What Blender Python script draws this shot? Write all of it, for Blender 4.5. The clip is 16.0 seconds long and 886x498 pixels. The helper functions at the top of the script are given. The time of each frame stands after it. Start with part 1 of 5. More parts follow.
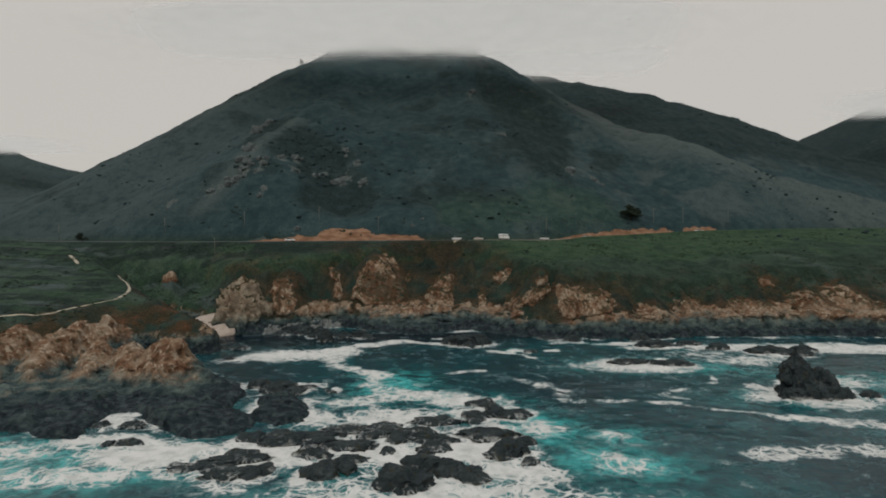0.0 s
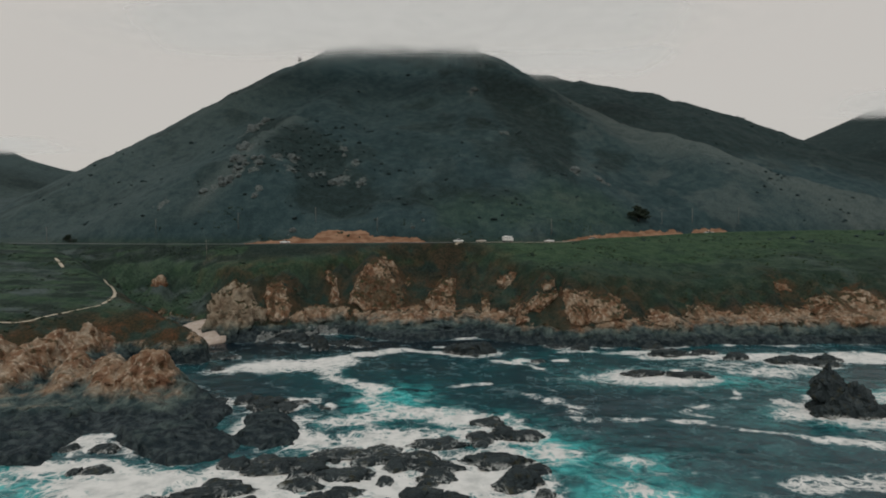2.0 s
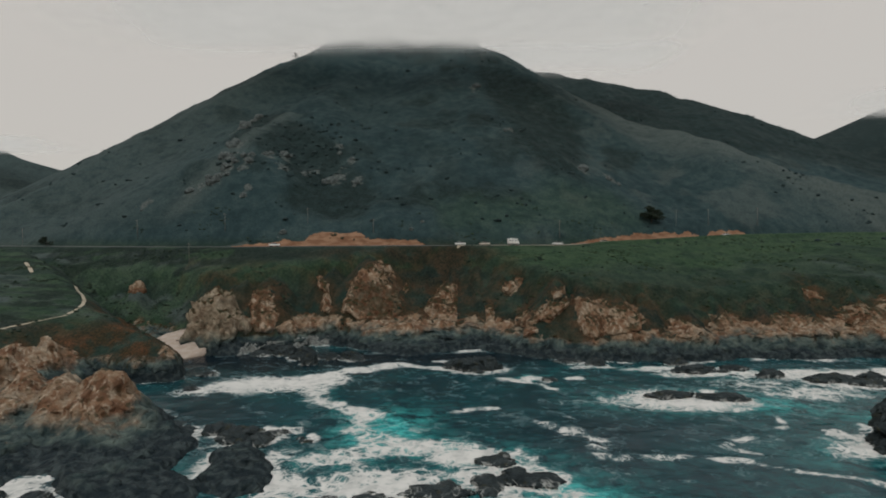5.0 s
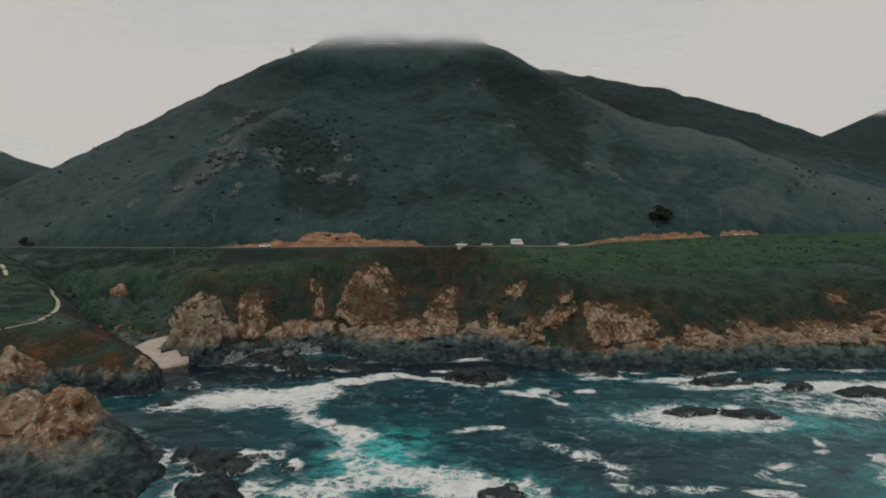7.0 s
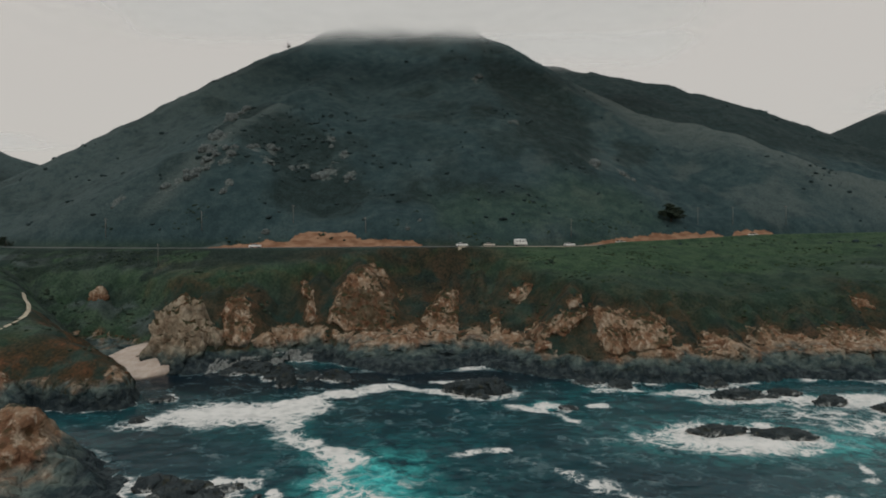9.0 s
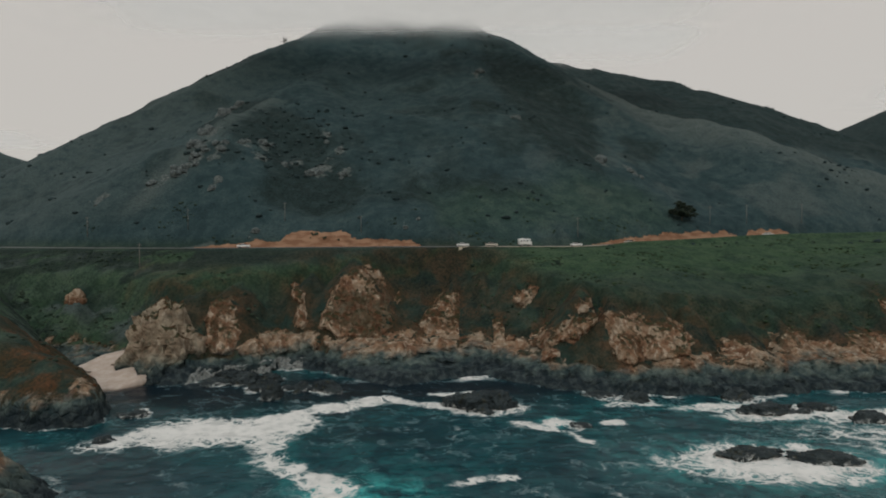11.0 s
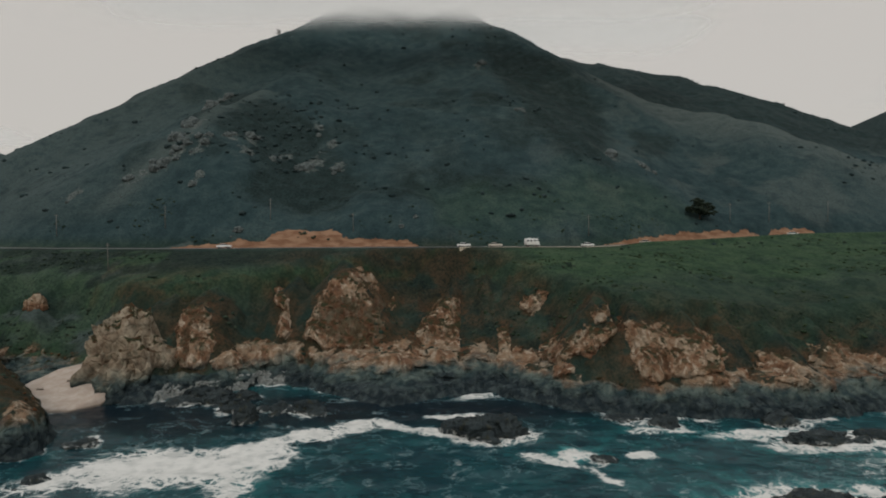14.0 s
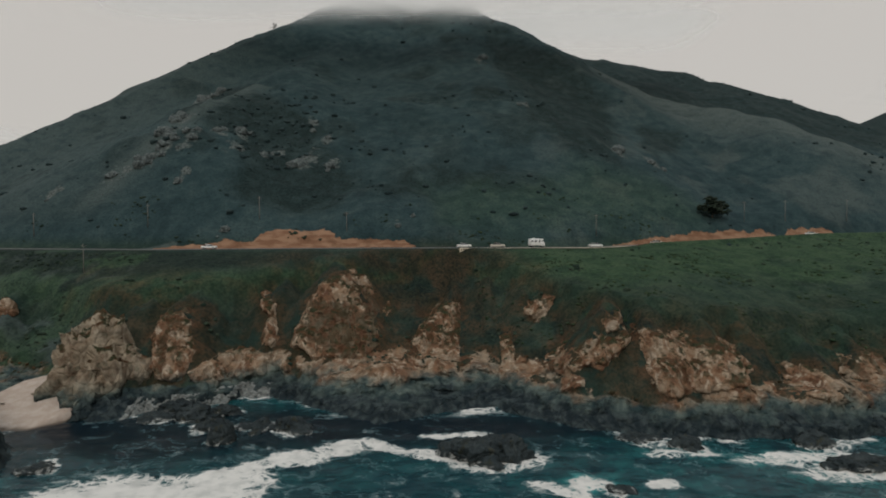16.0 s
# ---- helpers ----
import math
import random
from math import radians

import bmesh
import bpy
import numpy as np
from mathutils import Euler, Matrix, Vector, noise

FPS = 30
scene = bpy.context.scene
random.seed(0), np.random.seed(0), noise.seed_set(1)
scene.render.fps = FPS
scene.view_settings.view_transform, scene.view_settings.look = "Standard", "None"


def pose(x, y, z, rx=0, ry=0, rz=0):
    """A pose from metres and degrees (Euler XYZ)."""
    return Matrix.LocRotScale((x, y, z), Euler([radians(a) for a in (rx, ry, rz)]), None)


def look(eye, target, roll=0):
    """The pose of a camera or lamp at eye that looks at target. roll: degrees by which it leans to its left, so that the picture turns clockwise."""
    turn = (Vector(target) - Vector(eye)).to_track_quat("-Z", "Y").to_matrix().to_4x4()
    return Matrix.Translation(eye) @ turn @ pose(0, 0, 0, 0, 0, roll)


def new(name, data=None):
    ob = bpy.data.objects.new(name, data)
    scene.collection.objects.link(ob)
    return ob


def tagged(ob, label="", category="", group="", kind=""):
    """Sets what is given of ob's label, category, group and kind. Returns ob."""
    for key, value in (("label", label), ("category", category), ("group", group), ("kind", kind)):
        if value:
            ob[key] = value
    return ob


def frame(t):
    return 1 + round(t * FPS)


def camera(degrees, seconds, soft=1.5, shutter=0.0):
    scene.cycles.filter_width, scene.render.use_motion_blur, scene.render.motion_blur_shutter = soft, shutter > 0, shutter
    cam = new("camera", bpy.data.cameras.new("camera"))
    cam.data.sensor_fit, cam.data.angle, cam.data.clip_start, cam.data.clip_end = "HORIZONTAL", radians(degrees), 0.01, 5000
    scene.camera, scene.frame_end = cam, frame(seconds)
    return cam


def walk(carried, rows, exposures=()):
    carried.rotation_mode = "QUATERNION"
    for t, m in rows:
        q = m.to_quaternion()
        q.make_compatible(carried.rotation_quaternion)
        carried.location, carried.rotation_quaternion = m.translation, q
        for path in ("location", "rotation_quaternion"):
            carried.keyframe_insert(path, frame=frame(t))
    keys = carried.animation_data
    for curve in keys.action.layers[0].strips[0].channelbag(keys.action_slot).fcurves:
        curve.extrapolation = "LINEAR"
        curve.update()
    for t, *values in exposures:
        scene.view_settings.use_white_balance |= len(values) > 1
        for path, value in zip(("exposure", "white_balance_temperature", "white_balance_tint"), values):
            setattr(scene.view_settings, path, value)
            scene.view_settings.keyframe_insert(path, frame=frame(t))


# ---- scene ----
# The camera: a level flight towards the shore. Rows: seconds, x, y, z, pitch, roll, yaw.
cam = camera(73.7, 16.0, soft=1.9)
PATH = [
    (0, 4.91, -94.16, 38.82, -1.737, -0.249, 1.201),
    (1, 4.40, -88.95, 39.18, -1.721, -0.241, 1.196),
    (2, 4.09, -83.29, 39.49, -1.691, -0.233, 1.210),
    (3, 3.92, -77.30, 39.74, -1.657, -0.225, 1.236),
    (4, 3.84, -71.10, 39.93, -1.629, -0.218, 1.269),
    (5, 3.82, -64.75, 40.06, -1.612, -0.210, 1.304),
    (6, 3.82, -58.33, 40.14, -1.607, -0.202, 1.336),
    (7, 3.82, -51.88, 40.17, -1.612, -0.195, 1.363),
    (8, 3.81, -45.44, 40.16, -1.627, -0.187, 1.385),
    (9, 3.77, -39.02, 40.11, -1.647, -0.180, 1.400),
    (10, 3.71, -32.64, 40.05, -1.670, -0.172, 1.410),
    (11, 3.64, -26.31, 39.98, -1.693, -0.165, 1.417),
    (12, 3.57, -20.05, 39.91, -1.714, -0.158, 1.425),
    (13, 3.54, -13.85, 39.87, -1.733, -0.150, 1.438),
    (14, 3.56, -7.73, 39.87, -1.755, -0.143, 1.462),
    (15, 3.69, -1.70, 39.92, -1.786, -0.136, 1.504),
    (16, 3.98, 4.19, 40.06, -1.836, -0.129, 1.571),
]
walk(cam, [(t, pose(x, y, z, 90 + pitch, 0, yaw) @ pose(0, 0, 0, 0, 0, roll)) for t, x, y, z, pitch, roll, yaw in PATH])

# Light: a closed overcast sky, brighter overhead, and a wide, weak sun behind the cloud.
world = bpy.data.worlds.new("overcast")
scene.world = world
world.use_nodes = True
wt = world.node_tree
wt.nodes.clear()
w_out = wt.nodes.new("ShaderNodeOutputWorld")
w_bg = wt.nodes.new("ShaderNodeBackground")
w_sky = wt.nodes.new("ShaderNodeTexSky")
w_sky.sky_type, w_sky.sun_disc = "NISHITA", False
w_sky.sun_elevation, w_sky.sun_rotation = radians(48), radians(200)
w_co = wt.nodes.new("ShaderNodeTexCoord")
w_sep = wt.nodes.new("ShaderNodeSeparateXYZ")
w_ramp = wt.nodes.new("ShaderNodeValToRGB")
w_ramp.color_ramp.elements[0].position, w_ramp.color_ramp.elements[0].color = 0.0, (0.555, 0.525, 0.485, 1)
w_ramp.color_ramp.elements[1].position, w_ramp.color_ramp.elements[1].color = 1.0, (0.80, 0.875, 0.915, 1)
mid = w_ramp.color_ramp.elements.new(0.42)
mid.color = (0.575, 0.545, 0.505, 1)
w_noise = wt.nodes.new("ShaderNodeTexNoise")
w_noise.inputs["Scale"].default_value, w_noise.inputs["Detail"].default_value = 2.2, 3.0
w_rough = wt.nodes.new("ShaderNodeMapRange")
w_rough.inputs["To Min"].default_value, w_rough.inputs["To Max"].default_value = 0.985, 1.015
w_mul = wt.nodes.new("ShaderNodeVectorMath")
w_mul.operation = "SCALE"
w_dim = wt.nodes.new("ShaderNodeVectorMath")
w_dim.operation = "SCALE"
w_dim.inputs["Scale"].default_value = 0.08
w_mix = wt.nodes.new("ShaderNodeMix")
w_mix.data_type = "RGBA"
w_mix.inputs["Factor"].default_value = 0.94
wl = wt.links.new
wl(w_co.outputs["Generated"], w_sep.inputs[0])
wl(w_sep.outputs["Z"], w_ramp.inputs[0])
wl(w_co.outputs["Generated"], w_noise.inputs["Vector"])
wl(w_noise.outputs["Fac"], w_rough.inputs["Value"])
wl(w_ramp.outputs["Color"], w_mul.inputs[0])
wl(w_rough.outputs["Result"], w_mul.inputs["Scale"])
wl(w_sky.outputs["Color"], w_dim.inputs[0])
wl(w_dim.outputs[0], w_mix.inputs["A"])
wl(w_mul.outputs[0], w_mix.inputs["B"])
wl(w_mix.outputs["Result"], w_bg.inputs["Color"])
wl(w_bg.outputs[0], w_out.inputs[0])
sun = new("sun", bpy.data.lights.new("sun", "SUN"))
sun.data.energy, sun.data.angle, sun.data.color = 0.78, radians(25), (1.0, 0.95, 0.88)
sun.matrix_world = look((-60, -150, 230), (0, 100, 0))


# ---- noise on arrays ----
def lattice(ix, iy, iz):
    n = (ix.astype(np.int64) * 374761393 + iy.astype(np.int64) * 668265263 + iz.astype(np.int64) * 2147483647 // 7) & 0xFFFFFFFF
    n = ((n ^ (n >> 13)) * 1274126177) & 0xFFFFFFFF
    n = ((n ^ (n >> 16)) * 2246822519) & 0xFFFFFFFF
    return ((n ^ (n >> 15)) & 0xFFFFFF) / float(0xFFFFFF)


def soft_noise(x, y, z=0.0):
    """Value noise from -1 to 1."""
    x, y, z = np.broadcast_arrays(np.asarray(x, float), np.asarray(y, float), np.asarray(z, float))
    ix, iy, iz = np.floor(x), np.floor(y), np.floor(z)
    u, v, w = x - ix, y - iy, z - iz
    u, v, w = (k * k * k * (k * (k * 6 - 15) + 10) for k in (u, v, w))
    out = 0
    for a in (0, 1):
        for b in (0, 1):
            for c in (0, 1):
                out = out + lattice(ix + a, iy + b, iz + c) * (u if a else 1 - u) * (v if b else 1 - v) * (w if c else 1 - w)
    return out * 2 - 1


def fbm(x, y, z=0.0, octaves=4, gain=0.5):
    total, amp, norm = 0.0, 1.0, 0.0
    for k in range(octaves):
        total = total + amp * soft_noise(np.asarray(x) * 2.03**k + 17.3 * k, np.asarray(y) * 2.03**k - 9.1 * k, np.asarray(z) * 2.03**k + 4.7 * k)
        norm += amp
        amp *= gain
    return total / norm


def ridged(x, y, z=0.0, octaves=4, gain=0.5):
    total, amp, norm = 0.0, 1.0, 0.0
    for k in range(octaves):
        total = total + amp * (1 - 2 * np.abs(soft_noise(np.asarray(x) * 2.1**k + 31.7 * k, np.asarray(y) * 2.1**k + 11.9 * k, np.asarray(z) * 2.1**k)))
        norm += amp
        amp *= gain
    return total / norm


def step(a, b, x):
    k = np.clip((np.asarray(x, float) - a) / (b - a), 0, 1)
    return k * k * (3 - 2 * k)


def to_outline(x, y, corners):
    """Distance to a closed outline, positive inside."""
    best, inside = np.full(np.shape(x), 1e9), np.zeros(np.shape(x), bool)
    for (ax, ay), (bx, by) in zip(corners, corners[1:] + corners[:1]):
        ex, ey = bx - ax, by - ay
        k = np.clip(((x - ax) * ex + (y - ay) * ey) / (ex * ex + ey * ey), 0, 1)
        best = np.minimum(best, np.hypot(x - ax - k * ex, y - ay - k * ey))
        crosses = (ay > y) != (by > y)
        with np.errstate(divide="ignore", invalid="ignore"):
            inside ^= crosses & (x < (bx - ax) * (y - ay) / (by - ay + 1e-12) + ax)
    return np.where(inside, best, -best)


# ---- the lie of the land ----
# The main shore, from west to east: the water's edge, the foot of the cliff, its brow and the road.
SHORE_X = [-420, -160, -120, -100, -86, -76, -66, -56, -46, -39, -29, -12, 2, 12, 20, 37, 48, 59, 78, 94, 115, 131, 160, 230, 420]
EDGE_Y = [150, 140, 134, 126, 127, 130, 141, 148, 154, 152, 135, 124, 134, 137, 129, 128, 120, 119, 119, 124, 121, 125, 121, 119, 112]
FOOT_Y = [156, 146, 142, 138, 133, 136, 145, 151, 157, 156, 148, 146, 152, 148, 141, 133, 127, 126, 126, 131, 130, 133, 131, 131, 128]
FOOT_Z = [4, 4, 3, 3, 4, 4, 4, 4, 4, 5, 6, 7, 7, 6, 6, 6, 6, 6, 6, 5, 6, 7, 8, 8, 8]
BROW_Y = [190, 176, 168, 160, 152, 153, 157, 164, 171, 173, 174, 183, 187, 180, 172, 150, 143, 141, 144, 150, 151, 154, 154, 154, 154]
BROW_Z = [24, 22, 20, 21, 22, 22.5, 23, 24, 25, 27, 29, 28, 28, 27, 26, 23, 22, 21, 18, 16, 18, 20, 21, 21, 20]
ROAD_X = [-900, -420, -260, -150, -90, -47, 0, 28, 49, 90, 136, 200, 300, 900]
ROAD_Y = [300, 262, 226, 198, 187, 190, 191, 193, 203, 219, 234, 248, 262, 330]
ROAD_Z = [36, 34.5, 34.5, 34.2, 34.2, 34.4, 34.5, 34.5, 34.2, 35.5, 37.6, 38.5, 38.5, 40]

HEADLAND = [(-96, 124), (-87, 114), (-77, 105), (-73.5, 97), (-74, 93.5), (-84, 91.5), (-92, 94), (-101, 95), (-99, 84), (-93, 74), (-80, 68), (-66, 63), (-56, 58),
            (-50, 52), (-48, 44), (-50, 36), (-59, 31), (-69, 33), (-80, 29), (-97, 24), (-130, 14), (-200, 4), (-420, -20), (-420, 200), (-150, 180), (-108, 140), (-98, 127)]
# Its mossy top behind, with steep dark walls to the water.
HEAD_TOP = [(-96, 124), (-87, 114), (-77, 105), (-73.5, 97), (-74, 93.5), (-84, 91.5), (-92, 94), (-101, 92), (-112, 86), (-130, 78), (-160, 66), (-220, 52), (-420, 30),
            (-420, 300), (-170, 196), (-142, 172), (-120, 150), (-108, 136)]
SHELF = [(-62, 60), (-50, 55), (-45, 47), (-43, 34), (-36, 24), (-32, 16), (-44, 13), (-54, 18), (-61, 27), (-72, 40), (-67, 24), (-66, 14), (-84, 16), (-110, 8), (-200, -8),
         (-420, -34), (-420, 60), (-80, 60)]
LEDGE = [(-42, 44), (-34, 46), (-27, 36), (-26, 24), (-32, 20), (-39, 29)]

# Rock buttresses, from the brow down to the sea: crest points, then how wide the bare rock lies about the crest.
COVE_RIBS = [
    ([(-75, 152, 22), (-77, 144, 17), (-80, 138, 11), (-82, 131, 4)], 7.5), ([(-78, 140, 12), (-74, 135, 8), (-73, 130, 4)], 6.0),
    ([(-66, 160, 23.5), (-67.5, 151, 20.8), (-67.5, 147, 12), (-66, 142, 5)], 3.4), ([(-46, 174, 25.5), (-47, 166, 22.5), (-47, 160, 13), (-50, 153, 5)], 2.2),
    ([(-56, 160, 15), (-56, 155, 10), (-58, 149, 4)], 4.0), ([(-32, 177, 30), (-31, 168, 28.6), (-36, 160, 17), (-40, 151, 6)], 5.0),
]
PEAK_RIBS = [
    ([(-31, 172, 29), (-25, 165, 23), (-21, 156, 11), (-18, 147, 6)], 4.2), ([(-30, 158, 11), (-29, 150, 6.5), (-28, 143, 4)], 6.0),
    ([(5, 188, 28), (2, 178, 20.8), (-3, 168, 14), (-8, 157, 9.5), (-10, 146, 7)], 4.6), ([(13, 180, 25), (13, 167, 15), (15, 156, 10.5), (14, 147, 6)], 2.6),
    ([(25, 178, 27), (24, 169, 23.8), (22, 160, 13), (20, 146, 6)], 2.8), ([(41, 152, 24), (38, 140, 19.5), (33, 136, 11), (28, 133, 6)], 4.2),
]
BLUFF_RIBS = [
    ([(48, 144, 22), (47, 135, 17.2), (45, 128, 8)], 4.6), ([(58, 142, 20.5), (58, 133, 16), (56, 126, 7)], 5.6), ([(68, 142, 18.5), (67, 133, 13.2), (66, 126, 7)], 4.6),
    ([(80, 143, 17), (83, 133, 10), (85, 126, 6)], 2.6), ([(95, 150, 15.5), (96, 142, 11.5), (95, 133, 6)], 3.2), ([(110, 147, 16), (109, 138, 9.5), (108, 130, 6)], 4.4),
    ([(126, 151, 18), (125, 141, 10.5), (124, 131, 7)], 4.4), ([(144, 152, 19), (143, 141, 11), (142, 130, 7)], 5.0), ([(165, 152, 20), (163, 140, 11), (163, 130, 7)], 5.0),
]
EAST_RIBS = [
    ([(-122, 170, 22), (-121, 162, 17.5), (-118, 153, 8)], 3.2), ([(-104, 90, 12), (-103, 80, 8), (-101, 70, 4.5)], 4.0),
    ([(-108, 84, 11.5), (-108, 70, 9.5), (-104, 57, 6), (-100, 48, 3)], 5.5), ([(-121, 75, 12), (-118, 61, 8.5), (-115, 48, 4)], 5.5), ([(-136, 69, 12.5), (-134, 53, 8), (-131, 40, 4)], 5.5),
    ([(-156, 63, 13), (-152, 46, 7), (-150, 36, 4)], 5.5), ([(-76, 60, 8), (-68, 55, 11.4), (-60, 52, 5)], 5.5), ([(-68, 55, 10.5), (-66, 47, 6), (-65, 42, 3)], 4.0),
]
HEADLAND_RIBS = [
    ([(-84, 66, 8), (-79, 58, 8.4), (-76, 48, 4)], 4.0), ([(-94, 70, 8), (-90, 60, 7.5), (-87, 48, 4)], 4.0),
]
BUTTRESSES = COVE_RIBS + PEAK_RIBS + BLUFF_RIBS + EAST_RIBS + HEADLAND_RIBS

# Bare crags on the cliff, from west to east: outlines of (place along the shore, height).
COVE_CRAGS_WEST = [
    [(-70, 13), (-71, 20), (-65, 20.6), (-61, 14.4), (-58, 9), (-60, 5.5), (-67, 6)],
    [(-52, 22), (-50.5, 23.5), (-45, 20), (-44.5, 14), (-42.5, 12.5), (-44, 9), (-48.5, 12), (-47, 17)],
    [(-60, 7.5), (-56, 9.4), (-53, 11), (-47.5, 9.8), (-37, 9.3), (-37.5, 5), (-50, 3), (-58, 5)],
    [(-39, 10.5), (-37.5, 20.5), (-34, 25), (-28, 29.2), (-23, 26), (-19, 18.5), (-15.5, 11), (-19, 7.5), (-31, 8)],
    [(-17.5, 18), (-16, 19.5), (-15, 17.5), (-16.5, 16)],
]
COVE_CRAGS_EAST = [
    [(-34, 6.5), (-25, 8.8), (-20, 9.5), (-12, 10), (-7.5, 8.5), (0, 5), (-15, 4), (-30, 4)],
    [(-9, 11), (-6, 15), (-1, 19.6), (4.2, 19), (4.6, 13), (4, 8), (4, 5.5), (-2, 5.5), (-6.5, 8.5)],
    [(21.5, 20), (27, 23), (29, 22.5), (28, 18.8), (25, 16.4), (21.5, 17.5)],
    [(14.5, 12.6), (17.5, 12.4), (18, 8), (20, 5.5), (4.5, 5.5), (6, 7.2), (10.8, 8.8), (14, 7.6)],
]
BLUFF_CRAGS_WEST = [
    [(24.5, 8), (27.5, 11), (32, 13.8), (36, 16.5), (43, 17.8), (42.5, 15), (36, 11), (29, 9)],
    [(36, 18.5), (38, 21.2), (42.2, 20), (41, 17.5), (37, 17)],
    [(43.4, 16.5), (45, 18.8), (49, 17.2), (54, 16.8), (55.5, 15.4), (60, 17.3), (65, 14.6), (66.5, 11), (63, 8), (55, 7.2), (46, 6.5), (43, 11)],
    [(71, 6.5), (76, 8), (79, 10.4), (84, 8.5), (86, 6.5), (78, 5.4)],
]
BLUFF_CRAGS_EAST = [
    [(91, 7), (93, 11), (97, 13), (103, 10), (101, 6.5)],
    [(103, 7), (110, 10), (116, 12), (124, 10.6), (131, 11), (135, 9), (136, 6), (120, 5.6), (108, 5.4)],
    [(130.5, 20.5), (134, 20.5), (138, 16), (137.5, 14.6), (132, 15)],
    [(135, 10), (140, 13.5), (146, 15), (152, 14), (160, 17.5), (166, 13.5), (172, 10), (165, 6), (142, 6)],
]

# Ridges of the hills: crest points and the fall of their flanks.
RIDGES = [
    ([(-45, 548, 272), (-140, 470, 192), (-205, 420, 124), (-311, 393, 66), (-400, 385, 40), (-560, 390, 24)], 0.65),
    ([(-85, 440, 176), (-98, 370, 143), (-114, 293, 105), (-122, 251, 84), (-130, 214, 50)], 0.62),
    ([(-45, 548, 270), (-5, 450, 182), (15, 392, 149), (8, 300, 95), (-20, 232, 60), (-30, 205, 40)], 0.60),
    ([(-45, 548, 270), (40, 490, 186), (126, 427, 138), (172, 341, 104), (230, 290, 70), (320, 262, 46)], 0.62),
    ([(100, 690, 246), (160, 672, 232), (238, 647, 210), (330, 622, 174), (430, 600, 131), (560, 560, 88), (760, 520, 46)], 0.55),
    ([(900, 900, 330), (700, 860, 245), (548, 817, 172), (450, 790, 136)], 0.45),
    ([(-1000, 900, 300), (-770, 900, 188), (-703, 902, 162), (-650, 905, 150), (-500, 930, 112)], 0.5),
]


# Pale rocks on the hillside: place, size and count.
OUTCROP_SPOTS = [(-133, 338, 2.6, 5), (-140, 322, 1.8, 3), (-121, 266, 1.9, 6), (-118, 250, 1.8, 6), (-117, 242, 1.6, 6), (-119, 235, 1.5, 5), (-125, 230, 1.2, 4), (-131, 229, 1.1, 3), (-108, 241, 1.5, 4),
                 (-106, 247, 1.4, 4), (-99, 258, 1.5, 4), (-89, 249, 1.3, 3), (-91, 263, 1.5, 3), (-76, 254, 1.3, 3), (-62, 252, 1.9, 4), (-66, 285, 1.3, 2), (-58, 270, 1.2, 2), (-50, 251, 1.2, 2),
                 (-98, 223, 1.0, 2), (-150, 227, 1.2, 2), (16, 395, 1.8, 3), (38, 315, 1.3, 2), (77, 278, 1.5, 3), (93, 277, 1.4, 3), (-15, 202, 0.8, 4), (-73, 199, 0.9, 3)]
# Thickets, knolls and gullies of the hillside, in plan.
THICKET = [(-136, 352), (-98, 315), (-76, 295), (-63, 279), (-50, 251), (-43, 241), (-42, 213), (-71, 206), (-82, 222), (-81, 245), (-94, 256), (-112, 262), (-122, 275)]
GULLY = [(21, 455), (69, 405), (90, 364), (84, 290), (72, 266), (52, 268), (44, 292), (37, 333), (24, 409)]
GROVE = [(100, 336), (122, 334), (114, 306), (95, 286)]
KNOLL = [(62, 262), (87, 256), (103, 242), (97, 230), (38, 211), (-1, 204), (-6, 232), (36, 244)]


def crest(x, y, nodes, fall, blunt=8.0):
    best = np.full(np.shape(x), -1e9)
    for (ax, ay, az), (bx, by, bz) in zip(nodes, nodes[1:]):
        ex, ey = bx - ax, by - ay
        k = np.clip(((x - ax) * ex + (y - ay) * ey) / (ex * ex + ey * ey), 0, 1)
        off = np.hypot(x - ax - k * ex, y - ay - k * ey)
        best = np.maximum(best, az + k * (bz - az) - fall * (np.sqrt(off * off + blunt * blunt) - blunt))
    return best


def away(x, y, nodes):
    """Distance in plan from a line of points."""
    best = np.full(np.shape(x), 1e9)
    for (ax, ay, _), (bx, by, _) in zip(nodes, nodes[1:]):
        ex, ey = bx - ax, by - ay
        k = np.clip(((x - ax) * ex + (y - ay) * ey) / (ex * ex + ey * ey), 0, 1)
        best = np.minimum(best, np.hypot(x - ax - k * ex, y - ay - k * ey))
    return best


def hill_height(x, y):
    wx = x + 6 * fbm(x / 60, y / 60, 3.3, 3)
    wy = y + 6 * fbm(x / 60, y / 60, 7.7, 3)
    total = 0
    for nodes, fall in RIDGES:
        total = total + np.exp(np.clip(crest(wx, wy, nodes, fall), -200, 400) / 5.0)
    z = 5.0 * np.log(total + 1e-12) - 2.5
    return z + 2.6 * fbm(x / 26, y / 26, 1.2, 4) + 1.2 * ridged(x / 11, y / 17, 5.1, 3)


